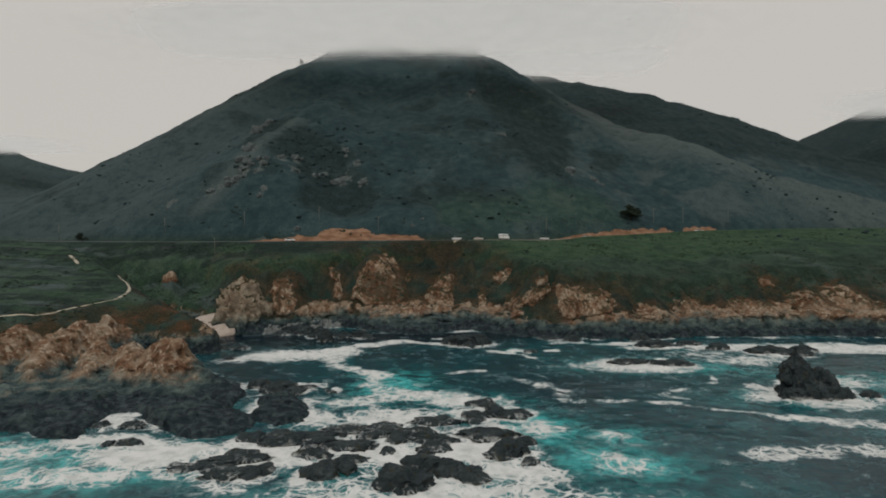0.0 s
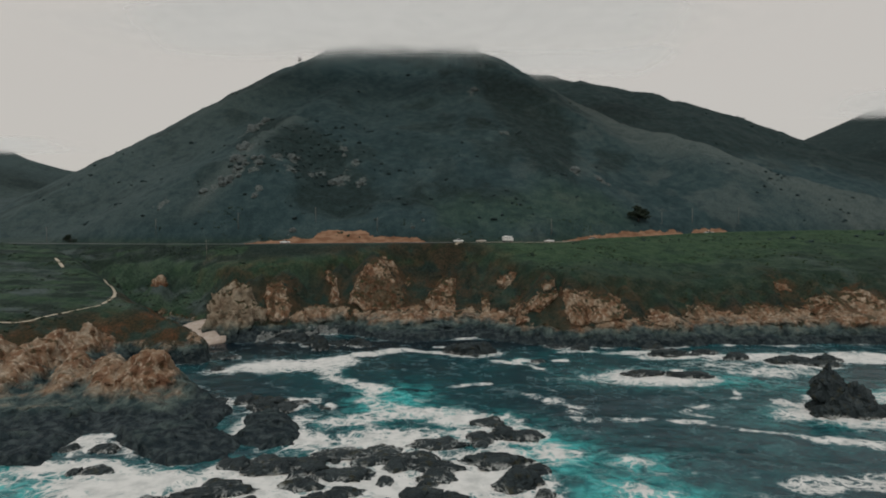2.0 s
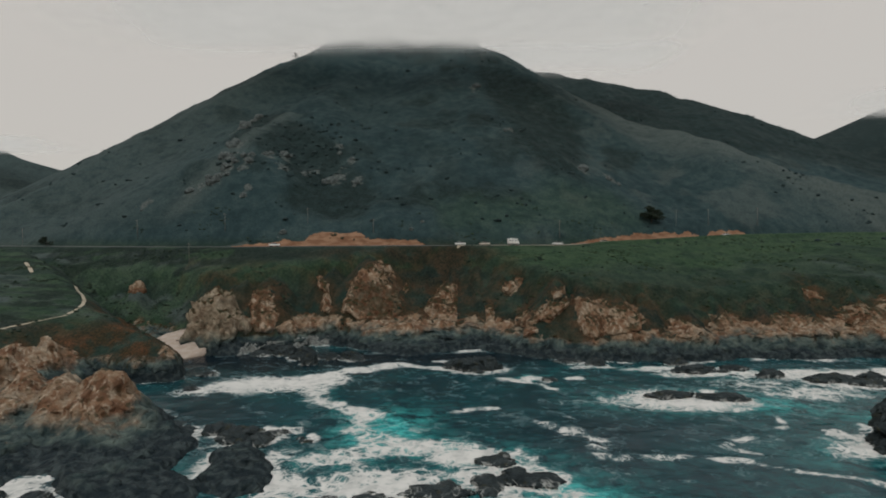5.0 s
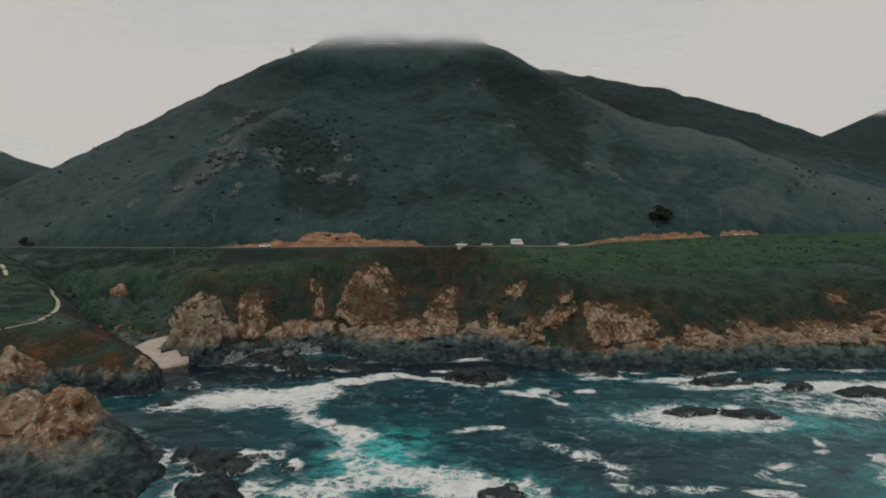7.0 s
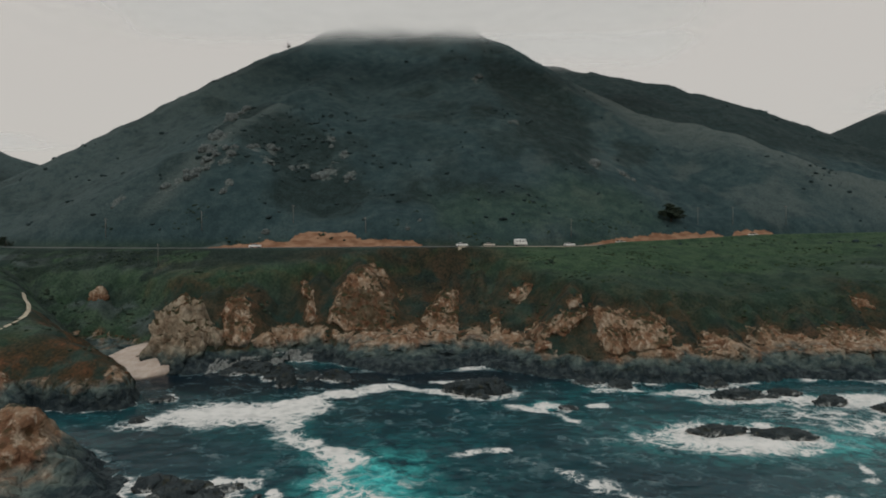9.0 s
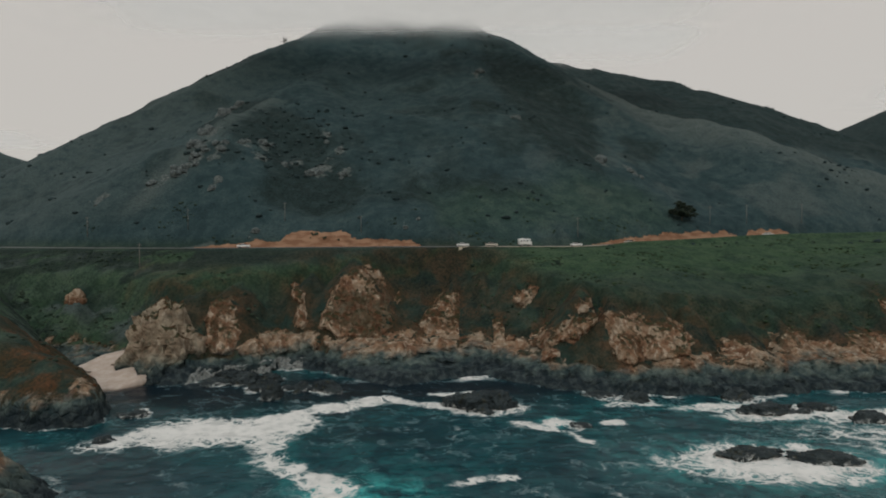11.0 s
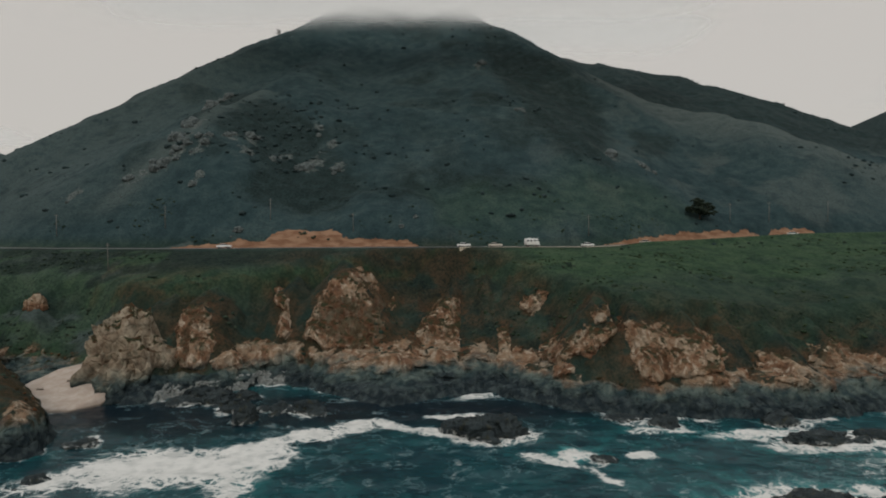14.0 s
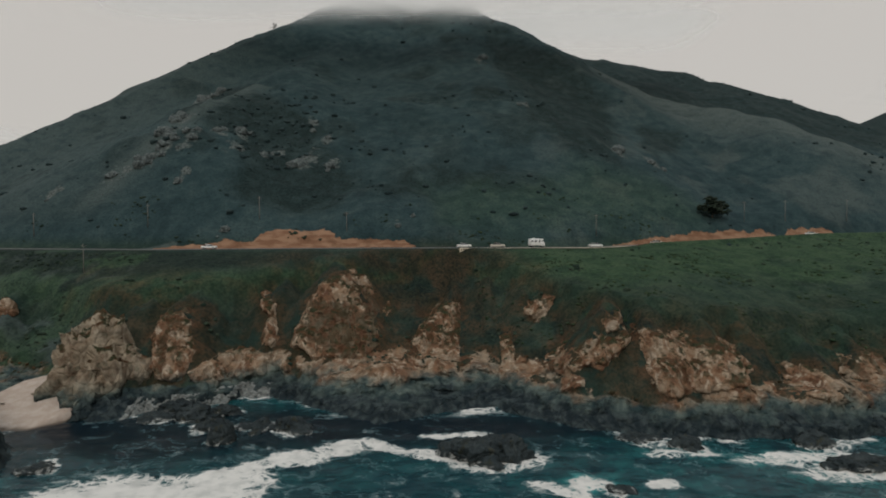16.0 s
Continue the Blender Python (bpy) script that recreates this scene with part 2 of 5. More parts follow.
def crag_height(x, y):
    """The highest buttress at a place, and how much it is bare rock."""
    z, bare = np.full(np.shape(x), -50.0), np.zeros(np.shape(x))
    for n, (nodes, wide) in enumerate(BUTTRESSES):
        lo, hi = [min(p[i] for p in nodes) - 22 for i in (0, 1)], [max(p[i] for p in nodes) + 22 for i in (0, 1)]
        near = (x > lo[0]) & (x < hi[0]) & (y > lo[1]) & (y < hi[1])
        if not near.any():
            continue
        px, py = x[near], y[near]
        jx = px + 1.8 * fbm(px / 6, py / 6, n * 3.1, 4)
        jy = py + 1.8 * fbm(px / 6, py / 6, n * 3.1 + 40, 4)
        h = crest(jx, jy, nodes, 1.15, 1.6)
        off = away(jx, jy, nodes)
        h = h + 1.6 * ridged(px / 4, py / 12, n, 4) + 0.5 * ridged(px / 1.7, py / 4, n + 5.0, 3)
        z[near] = np.maximum(z[near], np.where(off < 16, h, -50))
        veins = fbm(px / 3.4, py / 3.4, h / 5 + n + 9, 4) + 0.6 * fbm(px / 11, py / 11, n, 2)
        bare[near] = np.maximum(bare[near], 1 - step(0.55, 1.25, off / wide - 1.1 * veins))
    return z, bare


def face_rock(x, y, z):
    """How much of the cliff face is bare rock."""
    veins = fbm(x / 3.2, y / 6.0, z / 3.6, 4) + 0.45 * fbm(x / 9, y / 20, z / 8, 2)
    low = 1 - step(5.0, 9.5, z - 5.5 * veins - 1.0 * step(70, 95, x))
    return low


def land(x, y):
    """Height, bareness, wetness-free darkness and distance inland of the ground at x, y (arrays)."""
    x, y = np.asarray(x, float), np.asarray(y, float)
    at = lambda row: np.interp(x, SHORE_X, row)
    ribs = 2.5 * ridged(x / 17, y / 60, 2.2, 4) + 1.6 * fbm(x / 6, y / 9, 8.8, 4) - 5.0
    edge, foot, brow = at(EDGE_Y), at(FOOT_Y), at(BROW_Y)
    foot_z, brow_z = at(FOOT_Z), at(BROW_Z)
    road_y, road_z = np.interp(x, ROAD_X, ROAD_Y), np.interp(x, ROAD_X, ROAD_Z)
    ys = y + 2.6 * fbm(x / 9, y / 9, 4.4, 4) + 1.6 * ridged(x / 5, y / 5, 14.4, 3) * (1 - np.exp(-(((x + 57) / 16) ** 2)))
    yc = y + ribs * step(-4, 6, y - foot) * (1 - step(6, 26, y - brow))
    k0 = np.clip((ys - edge) / np.maximum(foot - edge, 1), -3, 1)
    k1 = np.clip((yc - foot) / np.maximum(brow - foot, 1), 0, 1)
    k2 = np.clip((y - brow) / np.maximum(road_y - 7 - brow, 1), 0, 1)
    z = np.where(k0 < 0, k0 * 6, foot_z * (0.35 * step(0, 0.25, k0) + 0.65 * step(0.3, 1.0, k0)))
    z = z + (brow_z - foot_z) * (0.55 * k1 + 0.45 * k1 * k1) + (road_z - 0.4 - brow_z) * (1.35 * k2 - 0.35 * k2 * k2) * 1.0
    z = z + step(0.3, 1, k0) * (1 - step(0, 12, y - brow)) * 1.9 * ridged(x / 6, y / 7, z / 8, 4)
    z = z + step(-6, 8, y - brow) * (1 - step(-14, -7, y - road_y)) * (0.9 * fbm(x / 14, y / 14, 6.0, 3) + 0.35 * fbm(x / 3, y / 3, 2.0, 2))
    bare = step(0.0, 0.5, k0) * (1 - step(0.02, 0.30, k1 + 0.38 * fbm(x / 7, y / 12, 3.7, 4)))
    # crags
    cz, cb = crag_height(x, y)
    front = (y > 100) & (y < 200)
    z = np.where(front & (cz > z), cz, z)
    bare = np.where(front, face_rock(x, y, z) * step(0.0, 0.5, k0), bare)
    # the headland
    d = to_outline(x + 2.5 * fbm(x / 8, y / 8, 9.0, 4), y + 2.5 * fbm(x / 8, y / 8, 19.0, 4), HEADLAND)
    dt = to_outline(x + 1.6 * fbm(x / 8, y / 8, 9.0, 4), y + 1.6 * fbm(x / 8, y / 8, 19.0, 4), HEAD_TOP) + 0.8 * ridged(x / 8, y / 11, 7.0, 4)
    head_top = 13.2 + 0.19 * (y - 102) + 0.05 * (-x - 90) + 0.5 * fbm(x / 12, y / 12, 2.0, 3) + 0.25 * fbm(x / 2.6, y / 2.6, 2.0, 2)
    apron = 0.4 + 1.7 * step(2, 14, d) + 0.9 * fbm(x / 8, y / 6, 93.0, 4)
    west = step(-100, -108, x)
    wall = 5.6 - 1.6 * west
    dome = np.sin(0.5 * np.pi * np.clip((dt - 0.8) / (15 + 3 * west), 0, 1))
    hz = apron * step(-1.5, 2.5, d) * (1 - step(-1, 1, dt)) + wall * step(-0.8, 1.2 + 3 * west, dt) + (head_top - wall) * dome
    hz = hz + (1 - step(2, 8, dt)) * step(0, 4, d) * 0.9 * ridged(x / 5, y / 6, 3.0, 4)
    hz = np.where(d <= -2, -6.0, hz)
    hb = 1 - step(0.5, 5.0, dt + 3.5 * fbm(x / 7, y / 7, 14.0, 4))
    cz2 = np.where(y < 100, cz, -50)
    hb = np.where(cz2 > hz - 0.5, np.maximum(hb * 0.7, cb), hb)
    hb = np.where(hz > 4.5, hb * np.clip(0.72 + 1.1 * fbm(x / 4.5, y / 8, 55.0, 4), 0.1, 1), hb)
    hb = hb * (1 - 0.75 * np.exp(-((x + 69) ** 2 + (y - 57) ** 2) / 14))
    hz = np.maximum(hz, cz2)
    # the valley behind the headland and the beach
    beach = ((x + 90) / 12.5) ** 2 + ((y - 127.5) / 13) ** 2 + 0.25 * fbm(x / 5, y / 5, 3.0, 3)
    sand_z = -0.4 + 0.30 * (y - 117.5 + 0.10 * (x + 90))
    sh = to_outline(x + 3.5 * fbm(x / 9, y / 9, 29.0, 4), y + 3.5 * fbm(x / 9, y / 9, 39.0, 4), SHELF)
    sh = np.maximum(sh, to_outline(x + 2.5 * fbm(x / 7, y / 7, 29.0, 4), y + 2.5 * fbm(x / 7, y / 7, 39.0, 4), LEDGE))
    sz = -2.4 + 3.5 * step(-1.5, 3, sh) + (1.3 * ridged(x / 7, y / 6, 13.0, 5) + 1.5 * fbm(x / 9, y / 6, 83.0, 4) + 0.7 * ridged(x / 2.6, y / 2.2, 3.0, 3)) * step(-3, 3, sh)
    sz = np.where(sh < -5, -6, sz)
    low = np.maximum(hz, sz)
    z = np.where((low > z) | ((y < 112) & (z < 0)), low, z)
    bare = np.where(low >= z - 0.01, np.where(hz > sz, hb, 1.0), bare)
    rest = (1 - step(0.2, 1.6, hz - sand_z)) * (1 - step(-0.6, 0.8, cz - sand_z))
    sand = (1 - step(0.85, 1.05, beach)) * rest
    z = z * (1 - sand) + sand * sand_z
    bare = np.maximum(bare, (1 - step(4.0, 6.5, z + 2 * fbm(x / 6, y / 6, 24.0, 3))) * (y < 160)) * (1 - sand)
    # roadbed, cut bank and hill
    off = y - road_y
    behind = step(5.5, 9.5, off)
    hz2 = hill_height(x, y)
    cut = road_z + 0.9 * np.clip(off - 6, 0, 2000)
    hill = np.where(off > 6, np.minimum(np.maximum(hz2, road_z + 0.12 * (off - 6)), cut + 1.5), z)
    bed = step(-8, -5.5, off)
    z = np.where(off > -8, z * (1 - bed) + (road_z - 0.15) * bed, z)
    z = z + 1.3 * np.exp(-(((off + 7.2) / 1.7) ** 2)) * step(58, 72, x)
    z = np.where(off > 5.5, (road_z - 0.15) * (1 - behind) + hill * behind, z)
    bare = np.where(off > -12, 0, bare)
    return z, bare, sand


def ground(x, y):
    z, _, _ = land(np.array([float(x)]), np.array([float(y)]))
    return float(z[0])


def spread(*parts):
    """Grid lines: runs of (start, end, count), joined."""
    return np.unique(np.concatenate([np.linspace(a, b, n) for a, b, n in parts]))


def sheet(name, xs, ys, zs, keep=None):
    """A mesh over a grid of lines; zs is (len(ys), len(xs))."""
    nx, ny = len(xs), len(ys)
    gx, gy = np.meshgrid(xs, ys)
    co = np.stack([gx, gy, zs], -1).reshape(-1, 3) if np.ndim(zs) == 2 else zs.reshape(-1, 3)
    i = (np.arange(ny - 1)[:, None] * nx + np.arange(nx - 1)).ravel()
    quads = np.stack([i, i + 1, i + nx + 1, i + nx], -1)
    if keep is not None:
        quads = quads[keep.ravel()[quads].any(1)]
        used = np.unique(quads)
        back = np.zeros(len(co), np.int64)
        back[used] = np.arange(len(used))
        quads, co = back[quads], co[used]
    else:
        used = np.arange(len(co))
    me = bpy.data.meshes.new(name)
    me.vertices.add(len(co))
    me.vertices.foreach_set("co", co.astype(np.float32).ravel())
    me.loops.add(quads.size)
    me.loops.foreach_set("vertex_index", quads.astype(np.int32).ravel())
    me.polygons.add(len(quads))
    me.polygons.foreach_set("loop_start", np.arange(0, quads.size, 4, dtype=np.int32))
    me.update(calc_edges=True)
    me.polygons.foreach_set("use_smooth", np.ones(len(quads), bool))
    return me, used


def paint(me, name, rows):
    """Zones of a surface, four shares a vertex."""
    layer = me.attributes.new(name, "FLOAT_COLOR", "POINT")
    layer.data.foreach_set("color", np.ascontiguousarray(rows, np.float32).ravel())


# ---- materials ----
class Nodes:
    """A node material under construction."""

    def __init__(self, name):
        self.mat = bpy.data.materials.new(name)
        self.mat.use_nodes = True
        self.tree = self.mat.node_tree
        self.tree.nodes.clear()
        self.out = self.tree.nodes.new("ShaderNodeOutputMaterial")
        self.place = self.tree.nodes.new("ShaderNodeNewGeometry").outputs["Position"]

    def add(self, kind, values=None, **props):
        node = self.tree.nodes.new(kind)
        for key, value in props.items():
            setattr(node, key, value)
        for key, value in (values or {}).items():
            if isinstance(value, bpy.types.NodeSocket):
                self.tree.links.new(value, node.inputs[key])
            else:
                node.inputs[key].default_value = value
        return node

    def noise(self, scale, detail=4.0, rough=0.55, where=None, warp=0.0, stretch=None):
        where = self.place if where is None else where
        if stretch:
            where = self.add("ShaderNodeVectorMath", {0: where, 1: stretch}, operation="MULTIPLY").outputs[0]
        return self.add("ShaderNodeTexNoise", {"Vector": where, "Scale": scale, "Detail": detail, "Roughness": rough, "Distortion": warp}).outputs["Fac"]

    def cells(self, scale, feature="F1", where=None, rand=1.0, out="Distance"):
        return self.add("ShaderNodeTexVoronoi", {"Vector": self.place if where is None else where, "Scale": scale, "Randomness": rand}, feature=feature).outputs[out]

    def ramp(self, fac, stops):
        node = self.add("ShaderNodeValToRGB", {"Fac": fac})
        cr = node.color_ramp
        while len(cr.elements) < len(stops):
            cr.elements.new(0.5)
        for el, (pos, col) in zip(cr.elements, stops):
            el.position, el.color = pos, (*col, 1)
        return node.outputs["Color"]

    def span(self, value, a, b, lo=0.0, hi=1.0, smooth=True):
        return self.add("ShaderNodeMapRange", {"Value": value, "From Min": a, "From Max": b, "To Min": lo, "To Max": hi},
                        interpolation_type="SMOOTHSTEP" if smooth else "LINEAR").outputs["Result"]

    def mix(self, fac, a, b, blend="MIX"):
        node = self.add("ShaderNodeMix", data_type="RGBA", blend_type=blend)
        for key, value in (("Factor", fac), ("A", a), ("B", b)):
            sock = [s for s in node.inputs if s.name == key and s.type == ("VALUE" if key == "Factor" else "RGBA")][0]
            if isinstance(value, bpy.types.NodeSocket):
                self.tree.links.new(value, sock)
            else:
                sock.default_value = value if key == "Factor" else (*value, 1)
        return [s for s in node.outputs if s.type == "RGBA"][0]

    def math(self, op, a, b=0.0, clamp=False):
        return self.add("ShaderNodeMath", {0: a, 1: b}, operation=op, use_clamp=clamp).outputs[0]

    def bump(self, height, strength=0.5, reach=0.1, normal=None):
        values = {"Height": height, "Strength": strength, "Distance": reach}
        if normal is not None:
            values["Normal"] = normal
        return self.add("ShaderNodeBump", values).outputs["Normal"]

    def zones(self, name):
        node = self.add("ShaderNodeAttribute", attribute_name=name, attribute_type="GEOMETRY")
        sep = self.add("ShaderNodeSeparateColor", {"Color": node.outputs["Color"]})
        return sep.outputs[0], sep.outputs[1], sep.outputs[2], node.outputs["Alpha"]

    def surface(self, colour, rough=0.9, normal=None, metal=0.0, spec=0.3):
        values = {"Base Color": colour if isinstance(colour, bpy.types.NodeSocket) else (*colour, 1), "Roughness": rough, "Metallic": metal, "Specular IOR Level": spec}
        if normal is not None:
            values["Normal"] = normal
        node = self.add("ShaderNodeBsdfPrincipled", values)
        self.tree.links.new(node.outputs[0], self.out.inputs[0])
        return self.mat


def height_of(n):
    return n.add("ShaderNodeSeparateXYZ", {0: n.place}).outputs["Z"]


def rock_colour(n, shelter=0.0):
    """Weathered coastal granite: tan and rust above, grey-green lower down, then black and wet towards the sea."""
    big, mid, fine = n.noise(0.15, 4), n.noise(0.5, 6, 0.6), n.noise(2.2, 6, 0.65)
    runs = n.noise(0.6, 5, 0.6, stretch=(1.0, 1.0, 0.35), warp=0.3)
    warm = n.ramp(n.math("ADD", n.math("MULTIPLY", big, 0.8), n.math("MULTIPLY", mid, 0.35)),
                  [(0.44, (0.290, 0.232, 0.170)), (0.53, (0.255, 0.175, 0.115)), (0.61, (0.210, 0.118, 0.070)), (0.72, (0.125, 0.062, 0.036))])
    pale = n.mix(n.span(runs, 0.50, 0.64), warm, (0.40, 0.318, 0.235))
    # Dark runs: stains, and crevice shade put into the colour.
    crevice_shade = n.mix(n.span(runs, 0.30, 0.43, 0.5, 0.0), pale, (0.085, 0.058, 0.038))
    spots = n.mix(n.span(n.noise(0.30, 5, 0.6, warp=0.5), 0.58, 0.68, 0.0, 0.6), crevice_shade, (0.085, 0.060, 0.035))
    grain = n.mix(n.span(fine, 0.35, 0.6, 0.25, 0.0), spots, (0.05, 0.04, 0.033))
    bushes = n.math("ADD", n.cells(0.42), n.math("MULTIPLY", n.math("SUBTRACT", fine, 0.5), 0.35))
    bushes = n.math("MULTIPLY", n.span(bushes, 0.26, 0.36, 1.0, 0.0), n.span(big, 0.42, 0.52))
    grain = n.mix(n.math("MULTIPLY", bushes, 0.7), grain, n.mix(n.span(mid, 0.42, 0.58), (0.036, 0.038, 0.018), (0.062, 0.034, 0.016)))
    level = n.math("ADD", height_of(n), n.math("MULTIPLY", n.math("SUBTRACT", n.noise(0.16, 5, 0.6), 0.5), 9.0))
    level = n.math("ADD", level, n.math("MULTIPLY", shelter, 2.2))
    grey = n.mix(n.span(n.noise(0.28, 7, 0.64, warp=0.15), 0.38, 0.64), (0.027, 0.046, 0.048), (0.108, 0.136, 0.120))
    black = n.mix(n.span(n.noise(0.6, 4, 0.55), 0.4, 0.7), (0.012, 0.020, 0.024), (0.050, 0.065, 0.066))
    up = n.mix(n.span(level, 4.4, 7.6), grey, grain)
    return n.mix(n.span(level, 1.7, 4.8), black, up), level


def rock_relief(n):
    cracks = n.cells(0.42, "DISTANCE_TO_EDGE", n.add("ShaderNodeVectorMath", {0: n.place, 1: n.add("ShaderNodeTexNoise", {"Vector": n.place, "Scale": 0.35, "Detail": 4.0}).outputs["Color"]}, operation="ADD").outputs[0])
    h = n.math("ADD", n.math("MULTIPLY", n.noise(0.45, 5, 0.58), 1.3), n.math("MULTIPLY", n.span(cracks, 0.0, 0.16), 0.35))
    h = n.math("ADD", h, n.math("MULTIPLY", n.noise(0.6, 4, 0.55, stretch=(1.0, 1.0, 0.4), warp=0.3), 0.9))
    return n.bump(h, 0.75, 1.0)


def scrub_colour(n, meadow, red):
    big, mid, fine = n.noise(0.028, 5, 0.6), n.noise(0.17, 6, 0.62), n.noise(1.3, 6, 0.65)
    # Hill ramp: the blue-grey of distance haze is mixed into these colours.
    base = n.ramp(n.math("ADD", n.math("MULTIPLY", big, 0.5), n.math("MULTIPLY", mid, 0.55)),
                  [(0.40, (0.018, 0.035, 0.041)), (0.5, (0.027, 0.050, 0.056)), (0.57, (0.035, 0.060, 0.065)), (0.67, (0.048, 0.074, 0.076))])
    grass = n.ramp(n.math("ADD", n.math("MULTIPLY", mid, 0.7), n.math("MULTIPLY", fine, 0.35)),
                   [(0.38, (0.020, 0.041, 0.024)), (0.52, (0.034, 0.065, 0.034)), (0.68, (0.058, 0.090, 0.049))])
    rust = n.ramp(n.math("ADD", n.math("MULTIPLY", mid, 0.6), n.math("MULTIPLY", fine, 0.4)), [(0.35, (0.024, 0.026, 0.014)), (0.48, (0.046, 0.034, 0.018)), (0.57, (0.085, 0.043, 0.022)), (0.68, (0.140, 0.066, 0.036))])
    thick, dry_haze, scree, _ = n.zones("hillside")
    # Plain scrub below the road; above it the painted haze-blue of the hill.
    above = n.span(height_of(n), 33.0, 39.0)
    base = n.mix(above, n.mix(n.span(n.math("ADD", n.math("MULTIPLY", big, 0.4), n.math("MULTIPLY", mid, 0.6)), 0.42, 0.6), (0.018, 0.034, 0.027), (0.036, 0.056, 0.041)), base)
    base = n.mix(n.math("MULTIPLY", dry_haze, n.span(mid, 0.3, 0.55, 0.45, 1.0)), base, (0.080, 0.100, 0.096))
    # Thickets above the road take the same haze-blue.
    base = n.mix(n.math("MULTIPLY", thick, n.span(mid, 0.4, 0.65, 0.96, 0.6)), base, n.mix(n.span(fine, 0.4, 0.6), (0.008, 0.015, 0.015), n.mix(above, (0.021, 0.031, 0.023), (0.019, 0.031, 0.033))))
    stones = n.math("ADD", scree, n.math("MULTIPLY", n.math("SUBTRACT", n.noise(0.22, 6, 0.65), 0.5), 2.6))
    base = n.mix(n.math("MULTIPLY", n.span(stones, 0.62, 0.95), n.span(scree, 0.05, 0.3)), base, n.mix(n.span(fine, 0.4, 0.62), (0.062, 0.072, 0.070), (0.130, 0.145, 0.138)))
    colour = n.mix(meadow, base, grass)
    colour = n.mix(n.math("MULTIPLY", red, n.span(n.noise(0.14, 5, 0.6), 0.36, 0.56)), colour, rust)
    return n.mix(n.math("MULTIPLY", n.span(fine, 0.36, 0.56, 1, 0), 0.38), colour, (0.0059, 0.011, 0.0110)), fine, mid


def make_ground():
    n = Nodes("coastal_ground")
    bare, meadow, red, sand = n.zones("zones")
    rock, level = rock_colour(n, n.zones("hillside")[3])
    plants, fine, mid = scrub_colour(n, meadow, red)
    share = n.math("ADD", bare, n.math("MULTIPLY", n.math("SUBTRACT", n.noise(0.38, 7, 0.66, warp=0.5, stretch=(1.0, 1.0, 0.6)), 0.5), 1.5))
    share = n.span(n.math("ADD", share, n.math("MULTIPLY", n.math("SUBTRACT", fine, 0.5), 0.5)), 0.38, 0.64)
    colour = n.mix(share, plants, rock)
    beach = n.mix(n.span(n.noise(0.5, 5), 0.35, 0.7), (0.42, 0.335, 0.275), (0.50, 0.42, 0.36))
    wet = n.span(n.math("ADD", height_of(n), n.math("MULTIPLY", n.noise(0.4, 3), 0.5)), 0.45, 0.9)
    beach = n.mix(wet, (0.16, 0.125, 0.10), beach)
    colour = n.mix(n.span(sand, 0.4, 0.6), colour, beach)
    bank = n.math("ADD", n.zones("cutting")[0], n.math("MULTIPLY", n.math("SUBTRACT", n.noise(0.4, 6, 0.65), 0.5), 1.5))
    earth = n.mix(n.span(n.noise(0.3, 5, 0.6, stretch=(0.5, 1.0, 2.0)), 0.38, 0.62), (0.19, 0.100, 0.060), (0.285, 0.170, 0.108))
    colour = n.mix(n.span(bank, 0.42, 0.6), colour, n.mix(n.span(mid, 0.35, 0.5, 0.5, 0.0), earth, (0.12, 0.062, 0.035)))
    shrubs = n.bump(n.math("ADD", n.math("MULTIPLY", n.noise(0.75, 5, 0.6), 0.9), n.math("MULTIPLY", fine, 0.4)), 0.8, 0.8)
    stone = rock_relief(n)
    normal = n.add("ShaderNodeMix", data_type="VECTOR")
    n.tree.links.new(share, normal.inputs["Factor"])
    n.tree.links.new(shrubs, normal.inputs[4])
    n.tree.links.new(stone, normal.inputs[5])
    return n.surface(colour, n.span(level, 1.0, 4.0, 0.6, 0.95), normal.outputs[1], spec=0.1)


def make_rock(name="sea_rock_stone"):
    n = Nodes(name)
    fine = n.noise(1.6, 7, 0.65)
    colour = n.ramp(n.math("ADD", n.math("MULTIPLY", n.noise(0.3, 5), 0.5), n.math("MULTIPLY", fine, 0.5)),
                    [(0.36, (0.0095, 0.0150, 0.0175)), (0.52, (0.0240, 0.0330, 0.0350)), (0.68, (0.0620, 0.0740, 0.0740))])
    weed = n.mix(n.math("MULTIPLY", n.span(n.noise(0.7, 5), 0.56, 0.68), 0.6), colour, (0.0416, 0.0384, 0.0176))
    lines = n.span(n.math("ABSOLUTE", n.math("SUBTRACT", n.noise(0.33, 5, 0.6, warp=0.8), 0.5)), 0.0, 0.045, 1.0, 0.0)
    low = n.span(n.math("ADD", height_of(n), n.math("MULTIPLY", n.math("SUBTRACT", n.noise(0.25, 4), 0.5), 3.0)), 0.1, 0.8, 1.0, 0.0)
    weed = n.mix(n.math("MULTIPLY", n.math("MULTIPLY", lines, low), 0.7), weed, (0.52, 0.53, 0.50))
    return n.surface(weed, n.span(fine, 0.3, 0.7, 0.5, 0.8), rock_relief(n), spec=0.18)


